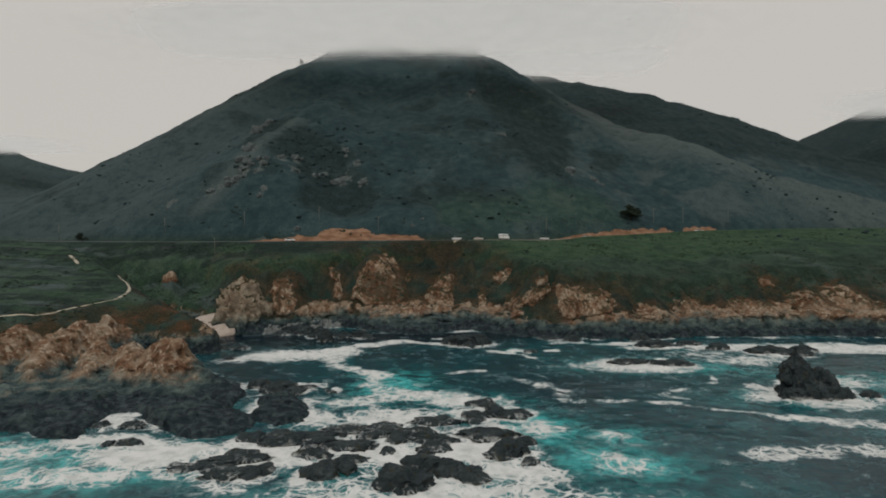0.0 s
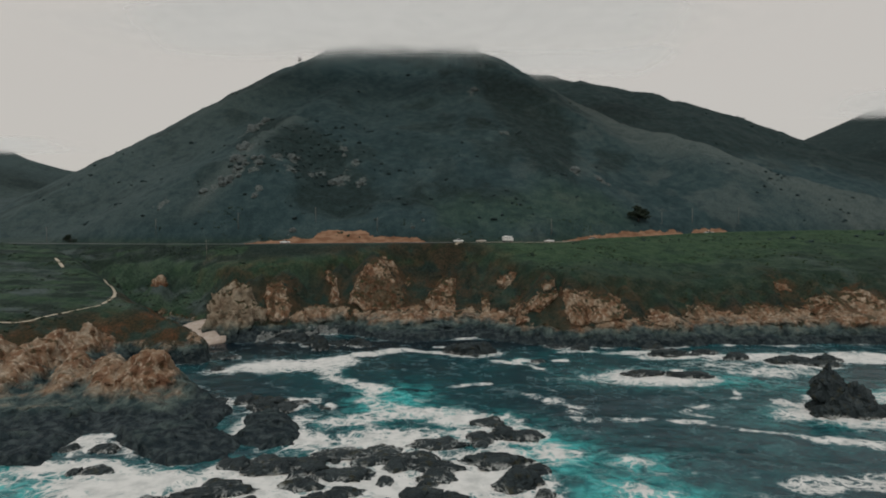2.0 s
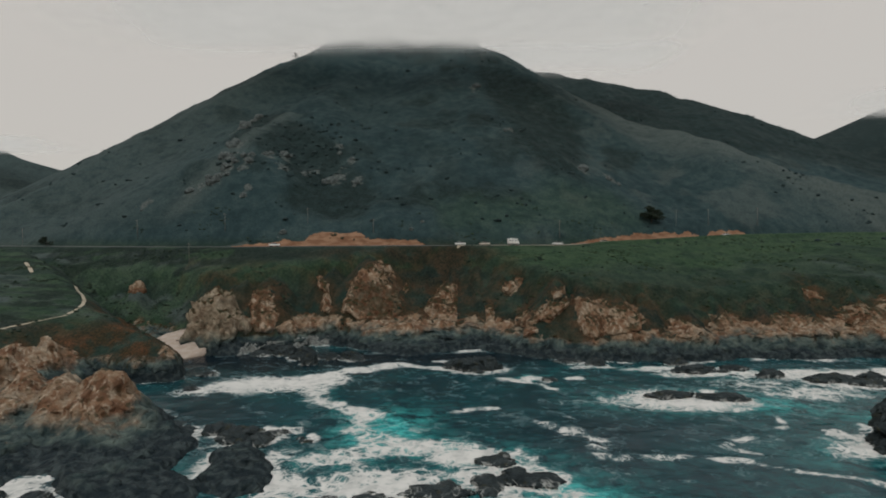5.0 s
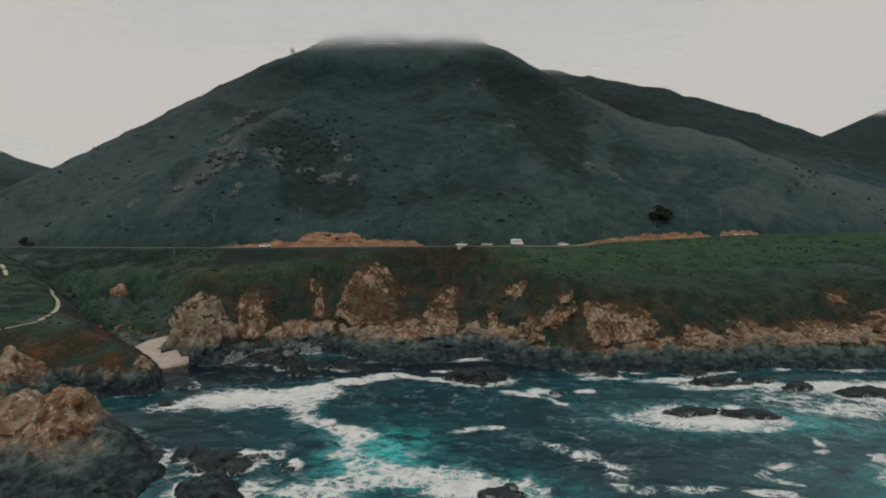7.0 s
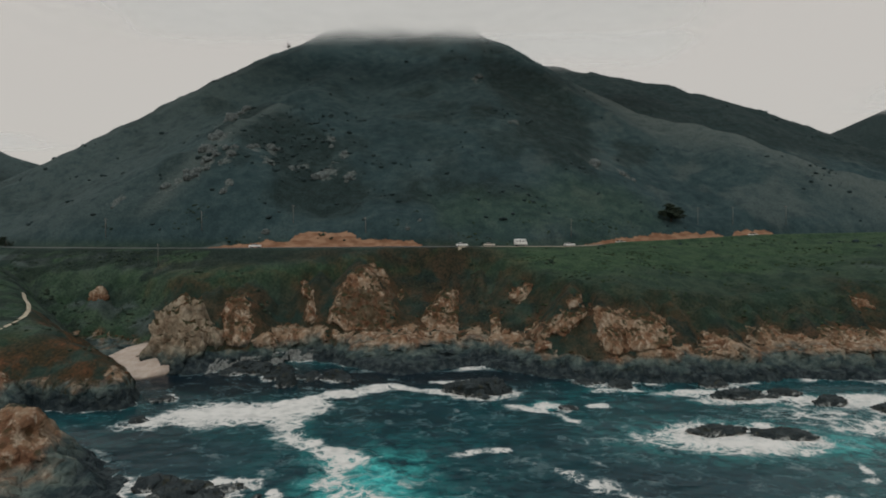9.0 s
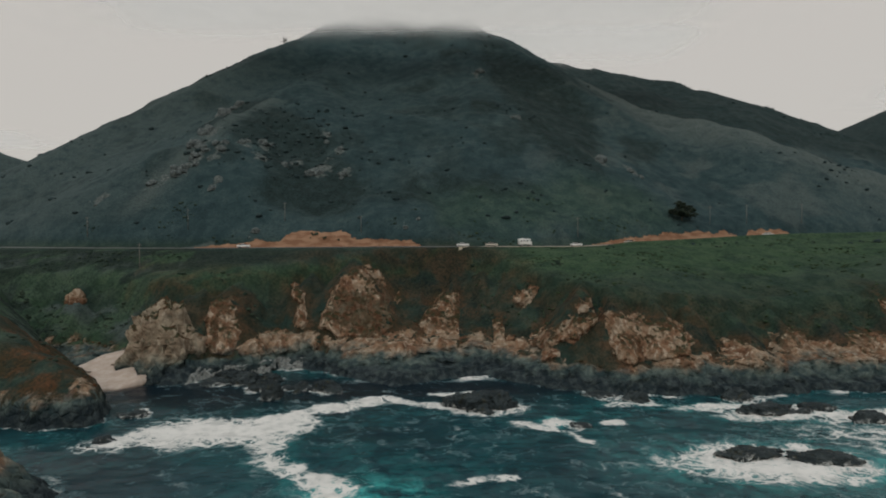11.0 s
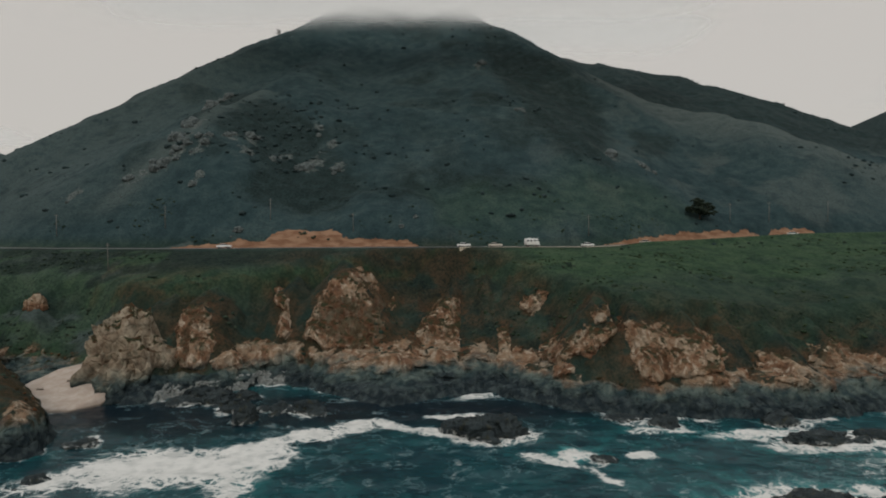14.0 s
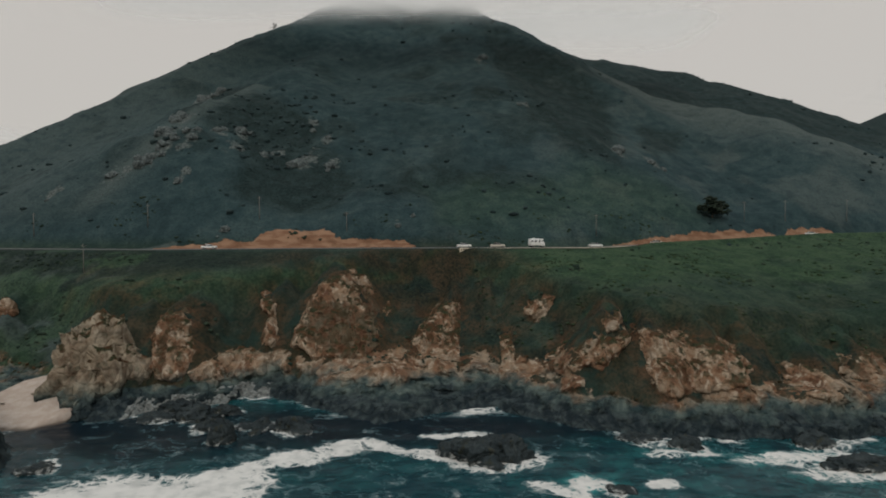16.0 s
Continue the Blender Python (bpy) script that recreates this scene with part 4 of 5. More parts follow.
def build_sea():
    xs = spread((-4000, -430, 24), (-430, -130, 80), (-130, 130, 470), (130, 430, 80), (430, 4000, 24))
    ys = spread((-4000, -200, 20), (-200, -40, 80), (-40, 150, 400), (150, 400, 20))
    gx, gy = np.meshgrid(xs, ys)
    foam, milky = 0.10 + 0.12 * fbm(gx / 30, gy / 14, 77.0, 3), 0.08 + 0.14 * fbm(gx / 40, gy / 30, 87.0, 3)
    wx = gx + 4.0 * fbm(gx / 13, gy / 13, 1.0, 4)
    wy = gy + 4.0 * fbm(gx / 13, gy / 13, 21.0, 4)
    for x, y, wide, deep, f, m, turn in SPILLS:
        u = ((wx - x) * math.cos(turn) + (wy - y) * math.sin(turn)) / wide
        v = (-(wx - x) * math.sin(turn) + (wy - y) * math.cos(turn)) / deep
        g = np.exp(-((u * u + v * v) ** 1.15))
        foam = np.maximum(foam, f * g)
        milky = np.maximum(milky, m * np.exp(-(u * u + v * v) * 0.6))
    for x, y, r in ROCK_SPOTS:
        d = np.hypot(wx - x, wy - y) / r
        foam = np.maximum(foam, 0.60 * np.exp(-((d / 1.6) ** 4)))
    lz = np.full(gx.shape, -10.0)
    coast = (np.abs(gx) < 240) & (gy > -12) & (gy < 166)
    lz[coast] = land(gx[coast], gy[coast])[0]
    wash = step(-5.5, -0.5, lz) * (0.30 + 0.35 * fbm(gx / 9, gy / 9, 31.0, 3))
    foam = np.maximum(foam, wash)
    kelp = 1.2 * np.exp(-(((gx + 58) / 36) ** 2) - ((gy - 119) / 20) ** 2) + 1.1 * np.exp(-(((gx - 12) / 60) ** 2) - ((gy - 123) / 11) ** 2) + 0.6 * np.exp(-(((gx + 62) / 14) ** 2) - ((gy - 74) / 16) ** 2)
    kelp = np.clip(kelp, 0, 1)
    milky = milky * (1 - 0.85 * kelp)
    foam = foam - 0.1 * kelp
    z = (0.35 * np.sin(gy / 5.5 + 1.5 * fbm(gx / 40, gy / 40, 2.0, 2) * 3) * 0.5 + 0.45 * fbm(gx / 9, gy / 5, 3.0, 3) + 0.12 * fbm(gx / 1.8, gy / 1.2, 3.0, 3)) * step(-200, -60, gy)
    z = 0.6 * z * (1 - 0.75 * step(-2.5, 0.5, lz)) + 0.25 * foam * fbm(gx / 2.2, gy / 2.2, 9.0, 3)
    z = z * (np.abs(gx) < 420)
    me, used = sheet("water", xs, ys, z)
    paint(me, "sea", np.stack([foam, np.minimum(milky, 1), kelp, 1 + 0 * foam], -1).reshape(-1, 4)[used])
    me.materials.append(SEA)
    return tagged(new("water", me), "dark teal sea with white foam and turquoise surf", "sea", kind="structure")


# ---- rocks ----
BALLS = {}


def ball(cuts):
    """Points and triangles of a finely cut ball."""
    if cuts not in BALLS:
        bm = bmesh.new()
        bmesh.ops.create_icosphere(bm, subdivisions=cuts, radius=1.0)
        bm.verts.ensure_lookup_table()
        BALLS[cuts] = (np.array([v.co for v in bm.verts]), np.array([[v.index for v in f.verts] for f in bm.faces], np.int32))
        bm.free()
    return BALLS[cuts]


def rock_mesh(name, seed, wide, deep, tall, rough=0.42, cuts=4, material=ROCK, spire=False):
    """An uneven rock; a spire narrows upwards and has a long foot."""
    co, faces = ball(cuts)
    p = co * 1.15 + seed * 7.3
    r = 1 + rough * (0.7 * ridged(p[:, 0], p[:, 1], p[:, 2], 2) + 0.5 * ridged(p[:, 0] * 2.3, p[:, 1] * 2.3, p[:, 2] * 1.6, 3) + 0.3 * ridged(p[:, 0] * 5, p[:, 1] * 5, p[:, 2] * 3, 3))
    co = co * r[:, None]
    if spire:
        up = np.clip((co[:, 2] + 1) / 2, 0, 1.4)
        flute = 1 + 0.34 * ridged(p[:, 0] * 3.4, p[:, 1] * 3.4, p[:, 2] * 0.6, 4)
        co[:, :2] *= (np.maximum(1.45 - 1.1 * up, 0.12) * flute)[:, None]
        co[:, 0] += 0.25 * fbm(p[:, 2] * 1.6, p[:, 2] * 0.3, 5.0, 3)
        co[:, 2] = np.where(co[:, 2] < 0, co[:, 2] * 1.25, co[:, 2])
    else:
        co[:, 2] = np.where(co[:, 2] < -0.3, -0.3 + 0.2 * (co[:, 2] + 0.3), co[:, 2])
    co = co * (wide, deep, tall)
    me = bpy.data.meshes.new(name)
    me.vertices.add(len(co))
    me.vertices.foreach_set("co", co.astype(np.float32).ravel())
    me.loops.add(faces.size)
    me.loops.foreach_set("vertex_index", faces.ravel())
    me.polygons.add(len(faces))
    me.polygons.foreach_set("loop_start", np.arange(0, faces.size, 3, dtype=np.int32))
    me.update(calc_edges=True)
    me.polygons.foreach_set("use_smooth", np.ones(len(faces), bool))
    me.materials.append(material)
    return me


def place_rock(name, label, x, y, wide, deep, tall, seed, turn=0.0, z=0.0, group="", category="rock", rough=0.42, cuts=4, material=ROCK, wash=True):
    ob = new(name, rock_mesh(name, seed, wide, deep, tall, rough, cuts, material))
    ob.matrix_world = pose(x, y, z, 0, 0, turn)
    if wash:
        ROCK_SPOTS.append((x, y, max(wide, deep)))
    return tagged(ob, label, category, group)


reef_rng = np.random.default_rng(31)
# Sea stack east of the cove: a tall neck on a broad foot.
stack = new("sea_stack")
stack.matrix_world = pose(87, 46, 0) @ Matrix.Diagonal((0.95, 0.88, 0.84, 1))
for name, x, y, wide, deep, tall, z, seed in (("base", 0, 0, 6.2, 5.0, 7.2, -0.5, 3), ("neck", -1.6, 0.4, 2.5, 2.2, 3.6, 7.6, 14), ("shoulder", 4.0, 0.4, 3.4, 3.0, 5.0, 0.5, 8),
                                             ("boulder", -4.6, -3.4, 2.6, 2.2, 2.6, -0.3, 9), ("boulder", 3.4, -4.2, 3.0, 2.4, 3.0, -0.3, 10), ("boulder", 7.6, -2.4, 2.6, 2.0, 2.2, -0.3, 11)):
    ob = new(name, rock_mesh(name, seed, wide, deep, tall, 0.5, 5, ROCK, name in ("base", "neck")))
    ob.parent, ob.location = stack, (x, y, z)
ROCK_SPOTS.append((91, 45, 8))
tagged(stack, "tall dark wet sea stack with white surf round its foot", "sea stack")
# Rocks awash: place, half-sizes and turn.
OUTER_ROCKS = [
    (55, 79, 5.4, 2.4, 1.5, 8), (67, 77, 5.6, 2.2, 1.6, -12), (61, 81, 1.6, 1.0, 0.8, 5),
    (101, 44, 2.4, 1.8, 1.4, 0),
]
SHORE_ROCKS = [
    (72, 105, 6, 2.6, 1.9, 5), (90, 99, 4, 2.2, 2.0, 10), (84, 107, 4, 2, 1.5, 0), (104, 94, 7, 2.6, 2.0, 0), (116, 96, 4, 2.4, 2.0, 0), (111, 90, 5, 2, 1.3, 0),
    (7.5, 108, 6.0, 4.2, 3.8, 15), (13, 108, 4.2, 3.6, 3.2, -30), (3.5, 110, 3.4, 3, 2.2, 0), (45.5, 113, 3.0, 2.2, 2.2, 0), (38, 117, 4, 2.0, 1.2, 0),
]
COVE_ROCKS = [
    (70, 115, 3.4, 2.2, 2.4, 10), (29, 94, 2.2, 1.5, 1.0, 0), (-41, 114, 3.4, 2.6, 4.2, 30), (-52, 127, 6.0, 4, 2.8, 10),
    (-58, 133, 6, 3.6, 2.6, 0), (-36, 122, 4, 3, 1.8, 0), (-30, 121, 5, 3, 2.4, 0), (-47, 131, 5, 3, 2.0, 0), (-46, 121, 5, 3, 2.0, 0),
]
REEF_ROCKS = [
    (-38, 49, 5.0, 3.6, 2.6, 10), (-32, 52, 3, 1.4, 0.9, 0), (-25, 47, 1.6, 1.2, 0.8, 0),
    (-27, 14, 6, 4, 2.0, 10), (-20, 7, 4, 2, 1.5, 0), (-17, -2, 3.5, 3, 2.4, 0), (-13, 11, 5, 3, 1.6, -10), (-13, 4, 4, 2, 1.6, 10), (-3, -5, 5, 3.2, 3.4, 0), (2, 1, 5, 2.4, 2.6, -8),
]
SURF_ROCKS = [
    (7, -2, 3.5, 2, 2.0, -20), (0, 15, 6, 2.8, 1.6, -12), (0, 9, 3, 1.5, 1.4, 0), (-7, 18, 6, 2.4, 1.2, 0), (1, 25, 6, 1.8, 1.1, 0), (10, 38, 4, 2, 1.2, 0), (15, 29, 5, 2.2, 1.8, -18),
    (11, 17, 6.5, 2.4, 2.0, -6), (14, 8, 4.2, 3, 3.0, 0), (17.5, 4, 1.6, 1.3, 1.6, 0), (-16, 20, 6, 3.6, 1.2, 10), (-33, 4, 7, 2, 1.5, 14), (-31, -2, 5, 2.4, 1.6, 10), (-39, 1, 4, 1.6, 1.0, 10),
]
LOOSE_ROCKS = [
    (-60, 22, 3.0, 2.2, 1.5, 0), (-55, 12, 3.0, 1.8, 1.2, 0), (13, 30, 2.6, 1.6, 1.2, 0), (-64, 84, 2, 1.6, 1.2, 0), (-67, 100, 3, 2, 1.2, 0),
]
for k, (x, y, a, b, c, turn) in enumerate(OUTER_ROCKS + SHORE_ROCKS + COVE_ROCKS + REEF_ROCKS + SURF_ROCKS + LOOSE_ROCKS):
    reef = y < 60 and x < 30
    cove = x < -25 and y > 110
    shrink = 0.7 if reef else 0.58 if cove else 0.8
    place_rock("rock", "low black wet rock awash in the surf", x, y, a * shrink, b * shrink, c * (0.62 if reef else 0.85), 20 + k, turn, -0.3, "rocks awash off the cove", rough=0.55, cuts=5 if max(a, b) > 4 else 4)
    for j in range(3 if reef else 1):
        size = reef_rng.uniform(0.22, 0.45) * max(a, b)
        place_rock("rock", "small black wet rock beside a larger one in the surf", x + reef_rng.normal(0, a * 0.8), y + reef_rng.normal(0, b * 0.9), size * 1.2, size * 0.8, min(size * 0.8, 0.55 * c),
                   200 + 3 * k + j, reef_rng.uniform(0, 180), -0.2, "rocks awash off the cove", rough=0.6, cuts=3)

# ---- crags standing out of the cliff ----
def cliff_front(x, z):
    """Where the land first rises to height z at each x."""
    ys = np.arange(108.0, 196.0, 0.6)
    heights = np.maximum.accumulate(land(np.repeat(x[:, None], len(ys), 1), np.repeat(ys[None], len(x), 0))[0], axis=1)
    return np.stack([np.interp(z, row, ys, right=np.nan) for row in heights + 1e-6 * np.arange(len(ys))], 1)


def crag(outline, seed, proud=1.2, hollow=False, label="weathered tan granite crag standing out of the cliff"):
    """A fluted rock face that stands proud of the slope inside an outline of (along the shore, height)."""
    lo, hi = [min(p[i] for p in outline) - 1.5 for i in (0, 1)], [max(p[i] for p in outline) + 1.5 for i in (0, 1)]
    xs, zs = np.arange(lo[0], hi[0], 0.3), np.arange(lo[1], hi[1], 0.26)
    gx, gz = np.meshgrid(xs, zs)
    y = cliff_front(xs, zs)
    wx = gx + 1.3 * fbm(gx / 3.2, gz / 3.2, seed, 4)
    wz = gz + 1.5 * fbm(gx / 3.2, gz / 3.2, seed + 30.0, 4)
    d = to_outline(wx, wz, outline)
    lean = gx + 0.35 * gz + 1.2 * fbm(gx / 5, gz / 5, seed, 3)
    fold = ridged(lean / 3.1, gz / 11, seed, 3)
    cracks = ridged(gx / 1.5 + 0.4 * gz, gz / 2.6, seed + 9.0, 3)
    out = -1.2 + (1.2 + proud) * step(-1.0, 1.6, d) + step(-0.5, 2.0, d) * (1.25 * fold + 0.55 * cracks + 0.6 * fbm(gx / 2.4, gz / 1.5, seed + 4.0, 4))
    ledges = 0.35 * fbm(gx / 6, gz / 1.1, seed + 14.0, 2) * step(0, 2, d)
    co = np.stack([gx + 0.5 * fbm(gx / 1.6, gz / 1.6, seed + 70.0, 3), y - out - ledges, gz], -1)
    me, used = sheet("crag", xs, zs, np.nan_to_num(co), (d > -0.6) & np.isfinite(y) & (y < np.interp(gx, SHORE_X, BROW_Y) + 4))
    # rib: fold height, for the crest light and furrow shade painted in CLIFF
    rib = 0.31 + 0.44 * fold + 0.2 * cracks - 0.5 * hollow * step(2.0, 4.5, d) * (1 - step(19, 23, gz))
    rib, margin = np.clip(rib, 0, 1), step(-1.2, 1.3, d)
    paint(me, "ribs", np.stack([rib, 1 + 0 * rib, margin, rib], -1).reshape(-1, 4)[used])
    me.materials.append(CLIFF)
    return tagged(new("crag", me), label, "crag", "crags along the cliff")


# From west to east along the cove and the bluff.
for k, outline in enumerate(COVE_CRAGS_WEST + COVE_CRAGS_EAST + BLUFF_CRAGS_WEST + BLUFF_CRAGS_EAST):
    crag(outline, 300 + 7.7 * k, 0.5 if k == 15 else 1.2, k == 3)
place_rock("crag", "big rounded granite crag with hollows beside the beach", -79.5, 139, 7.6, 7.0, 9.4, 341, 10, 4.6, "crags along the cliff", "crag", 0.72, 5, BOULDER, False)
place_rock("crag", "small pale crag in the gully above the beach", -120, 162, 2.2, 1.6, 2.8, 343, 20, ground(-120, 162) - 1.2, "crags along the cliff", "crag", 0.6, 4, CLIFF, False)
place_rock("crag", "rounded granite knob at the foot of the big crag", -77.5, 130.5, 4.4, 3.6, 5.2, 342, 40, 1.8, "crags along the cliff", "crag", 0.5, 5, BOULDER, False)

SEA_OB = build_sea()


# ---- road ----
def strip(name, points, half, lift, material, label, category):
    """A ribbon on the ground along points, five quads wide."""
    pts = np.array(points, float)
    run = np.concatenate([[0], np.cumsum(np.hypot(*np.diff(pts, axis=0).T))])
    s = np.arange(0, run[-1], max(1.0, half * 0.5))
    px, py = np.interp(s, run, pts[:, 0]), np.interp(s, run, pts[:, 1])
    tx, ty = np.gradient(px), np.gradient(py)
    size = np.hypot(tx, ty)
    k = np.linspace(-1, 1, 6)
    wob = half * (1 + 0.25 * fbm(s[:, None] / 4, 0 * s[:, None] + half, 0.0, 3) * (half < 2))
    gx = px[:, None] - ty[:, None] / size[:, None] * wob * k
    gy = py[:, None] + tx[:, None] / size[:, None] * wob * k
    z, _, _ = land(gx, gy)
    me, _ = sheet(name, k, s, np.stack([gx, gy, z + lift], -1))
    me.materials.append(material)
    return tagged(new(name, me), label, category, kind="structure")


ROAD_S = np.linspace(-420, 420, 200)
strip("road", np.stack([ROAD_S, np.interp(ROAD_S, ROAD_X, ROAD_Y) - 0.2], -1), 4.2, 0.12, ASPHALT, "two-lane coastal highway of worn grey asphalt", "road")
SHOULDER_S = np.linspace(4, 76, 60)
strip("road_shoulder", np.stack([SHOULDER_S, np.interp(SHOULDER_S, ROAD_X, ROAD_Y) - 4.7], -1), 1.5, 0.18, DIRT, "pale gravel shoulder beside the highway", "shoulder")


# ---- low cloud on the summits ----
def build_cloud(middle, half, back, height, rise, reach, full, label, density=1.0):
    """A ragged lip of the cloud deck, seen from below: thin at its back edge, thick at the share 'full' of its reach."""
    u, v = np.linspace(-1, 1, 90), np.linspace(0, 1, 50)
    gu, gv = np.meshgrid(u, v)
    x = middle + half * gu
    y = back - reach * gv + 6 * fbm(x / 70, gv, 1.0, 3) + 40 * gu * gu
    z = height + rise * gv**2 + 2 * fbm(x / 60, gv * 2, 5.0, 3) + 6 * gu * gu
    share = step(0.0, full, gv) * (1 - step(0.84, 1.0, gv)) * (1 - step(0.5, 1.0, np.abs(gu))) * density
    me, used = sheet("cloud", u, v, np.stack([x, y, z], -1))
    paint(me, "mist", np.stack([share, share, share, share], -1).reshape(-1, 4))
    me.materials.append(CLOUD)
    return tagged(new("cloud", me), label, "cloud")


build_cloud(-35, 270, 456, 192, 14, 144, 0.52, "soft grey low cloud hiding the summit of the hill")
build_cloud(-35, 330, 402, 163, 22, 140, 0.8, "thin veil of mist hanging below the cloud", 0.3)
build_cloud(105, 140, 615, 207, 2, 170, 0.8, "thin grey cloud drifting over the saddle between two hills")
build_cloud(690, 300, 700, 176, 14, 170, 0.7, "grey cloud on the top of the distant hill")
build_cloud(-820, 300, 880, 163, 8, 190, 0.7, "grey cloud on the far hill behind the headland")


# ---- plants ----
ICO_V = np.array([v for v in ((0, -1, -1.618), (0, -1, 1.618), (0, 1, -1.618), (0, 1, 1.618), (-1, -1.618, 0), (-1, 1.618, 0), (1, -1.618, 0), (1, 1.618, 0),
                              (-1.618, 0, -1), (1.618, 0, -1), (-1.618, 0, 1), (1.618, 0, 1))]) / 1.902


def hull_faces():
    """The twenty faces of the icosahedron."""
    faces = []
    for a in range(12):
        for b in range(a + 1, 12):
            for c in range(b + 1, 12):
                p, q, r = ICO_V[a], ICO_V[b], ICO_V[c]
                if max(np.linalg.norm(p - q), np.linalg.norm(q - r), np.linalg.norm(p - r)) < 1.1:
                    faces.append((a, b, c) if np.dot(np.cross(q - p, r - p), p) > 0 else (a, c, b))
    return np.array(faces)


ICO_F = hull_faces()


def clumps(name, places, sizes, material, flat=0.7, seed=1, ragged=0.35):
    """Many small uneven tufts in one mesh."""
    rng = np.random.default_rng(seed)
    n = len(places)
    turn = rng.uniform(0, 6.28, n)
    c, s = np.cos(turn)[:, None], np.sin(turn)[:, None]
    v = ICO_V[None] * (1 + rng.uniform(-ragged, ragged, (n, 12, 1))) + rng.uniform(-0.15, 0.15, (n, 12, 3))
    v = np.stack([v[..., 0] * c - v[..., 1] * s, v[..., 0] * s + v[..., 1] * c, v[..., 2] * flat], -1) * (sizes[:, None, None] * rng.uniform(0.8, 1.25, (n, 1, 3)))
    co = (v + places[:, None]).reshape(-1, 3)
    tri = (ICO_F[None] + 12 * np.arange(n)[:, None, None]).reshape(-1, 3)
    me = bpy.data.meshes.new(name)
    me.vertices.add(len(co))
    me.vertices.foreach_set("co", co.astype(np.float32).ravel())
    me.loops.add(tri.size)
    me.loops.foreach_set("vertex_index", tri.astype(np.int32).ravel())
    me.polygons.add(len(tri))
    me.polygons.foreach_set("loop_start", np.arange(0, tri.size, 3, dtype=np.int32))
    me.update(calc_edges=True)
    me.polygons.foreach_set("use_smooth", np.ones(len(tri), bool))
    me.materials.append(material)
    return me


def grow(name, label, x0, x1, y0, y1, count, small, large, material, seed, wanted, flat=0.7):
    """Scrub on the ground inside a rectangle, where wanted(x, y, z, bare, sand) says so (0 to 1)."""
    rng = np.random.default_rng(seed)
    x, y = rng.uniform(x0, x1, count), rng.uniform(y0, y1, count)
    z, bare, sand = land(x, y)
    off = y - np.interp(x, ROAD_X, ROAD_Y)
    ok = (rng.uniform(0, 1, count) < wanted(x, y, z, bare, sand)) & (z > 5) & (np.abs(off) > 8) & (sand < 0.1)
    x, y, z = x[ok], y[ok], z[ok]
    size = small + (large - small) * rng.uniform(0, 1, len(x)) ** 2.2
    me = clumps(name, np.stack([x, y, z + size * 0.12], -1), size, material, flat, seed)
    return tagged(new(name, me), label, "scrub", kind="stuff")


patchy = lambda x, y, scale, seed: step(-0.15, 0.35, fbm(x / scale, y / scale, seed, 4))
GRASS = make_leaves("meadow_tussocks", (0.018, 0.036, 0.020), (0.042, 0.062, 0.032))
RUSTY = make_leaves("rusty_succulent_mats", (0.028, 0.024, 0.012), (0.105, 0.044, 0.020))
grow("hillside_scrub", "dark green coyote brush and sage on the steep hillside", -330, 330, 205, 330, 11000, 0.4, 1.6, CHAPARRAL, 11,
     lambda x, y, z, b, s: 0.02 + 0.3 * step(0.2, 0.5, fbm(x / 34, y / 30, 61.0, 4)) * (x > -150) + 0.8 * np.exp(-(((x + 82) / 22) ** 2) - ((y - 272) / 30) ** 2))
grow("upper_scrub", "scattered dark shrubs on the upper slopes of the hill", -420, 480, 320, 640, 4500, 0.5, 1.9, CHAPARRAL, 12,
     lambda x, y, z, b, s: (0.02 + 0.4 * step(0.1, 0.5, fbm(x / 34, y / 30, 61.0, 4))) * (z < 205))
grow("bluff_scrub", "dark low scrub on the bluff below the road", -170, 170, 130, 215, 9000, 0.2, 0.8, BRUSH, 13,
     lambda x, y, z, b, s: (b < 0.35) * step(0.12, 0.3, fbm(x / 12, y / 9, 3.0, 4)) * (1 - 0.8 * step(30, 55, x)))
grow("meadow_grass", "green grass tussocks on the sloping coastal meadow", 10, 240, 138, 235, 12000, 0.2, 0.7, GRASS, 14,
     lambda x, y, z, b, s: (b < 0.3) * (0.6 * step(0.05, 0.35, fbm(x / 9, y / 6, 13.0, 4))), 0.5)
grow("headland_scrub", "low green and brown scrub on the headland", -260, -82, 66, 200, 7000, 0.2, 0.8, BRUSH, 15,
     lambda x, y, z, b, s: (b < 0.35) * step(0.1, 0.28, fbm(x / 18, y / 6, 5.0, 4)), 0.5)
grow("succulent_mats", "rust-red succulent mats along the cliff edges", -130, 150, 78, 190, 14000, 0.15, 0.6, RUSTY, 16,
     lambda x, y, z, b, s: np.clip(1 - np.abs(b - 0.4) / 0.4, 0, 1) * patchy(x, y, 8, 8.0), 0.45)


def part(name, bm, material, parent, label=""):
    me = bpy.data.meshes.new(name)
    for f in bm.faces:
        f.smooth = True
    bm.to_mesh(me)
    bm.free()
    me.materials.append(material)
    ob = new(name, me)
    ob.parent = parent
    return tagged(ob, label) if label else ob


def tube(bm, a, b, ra, rb, sides=8):
    a, b = Vector(a), Vector(b)
    turn = (b - a).to_track_quat("Z", "Y").to_matrix().to_4x4()
    bmesh.ops.create_cone(bm, cap_ends=True, segments=sides, radius1=ra, radius2=rb, depth=(b - a).length, matrix=Matrix.Translation((a + b) / 2) @ turn)


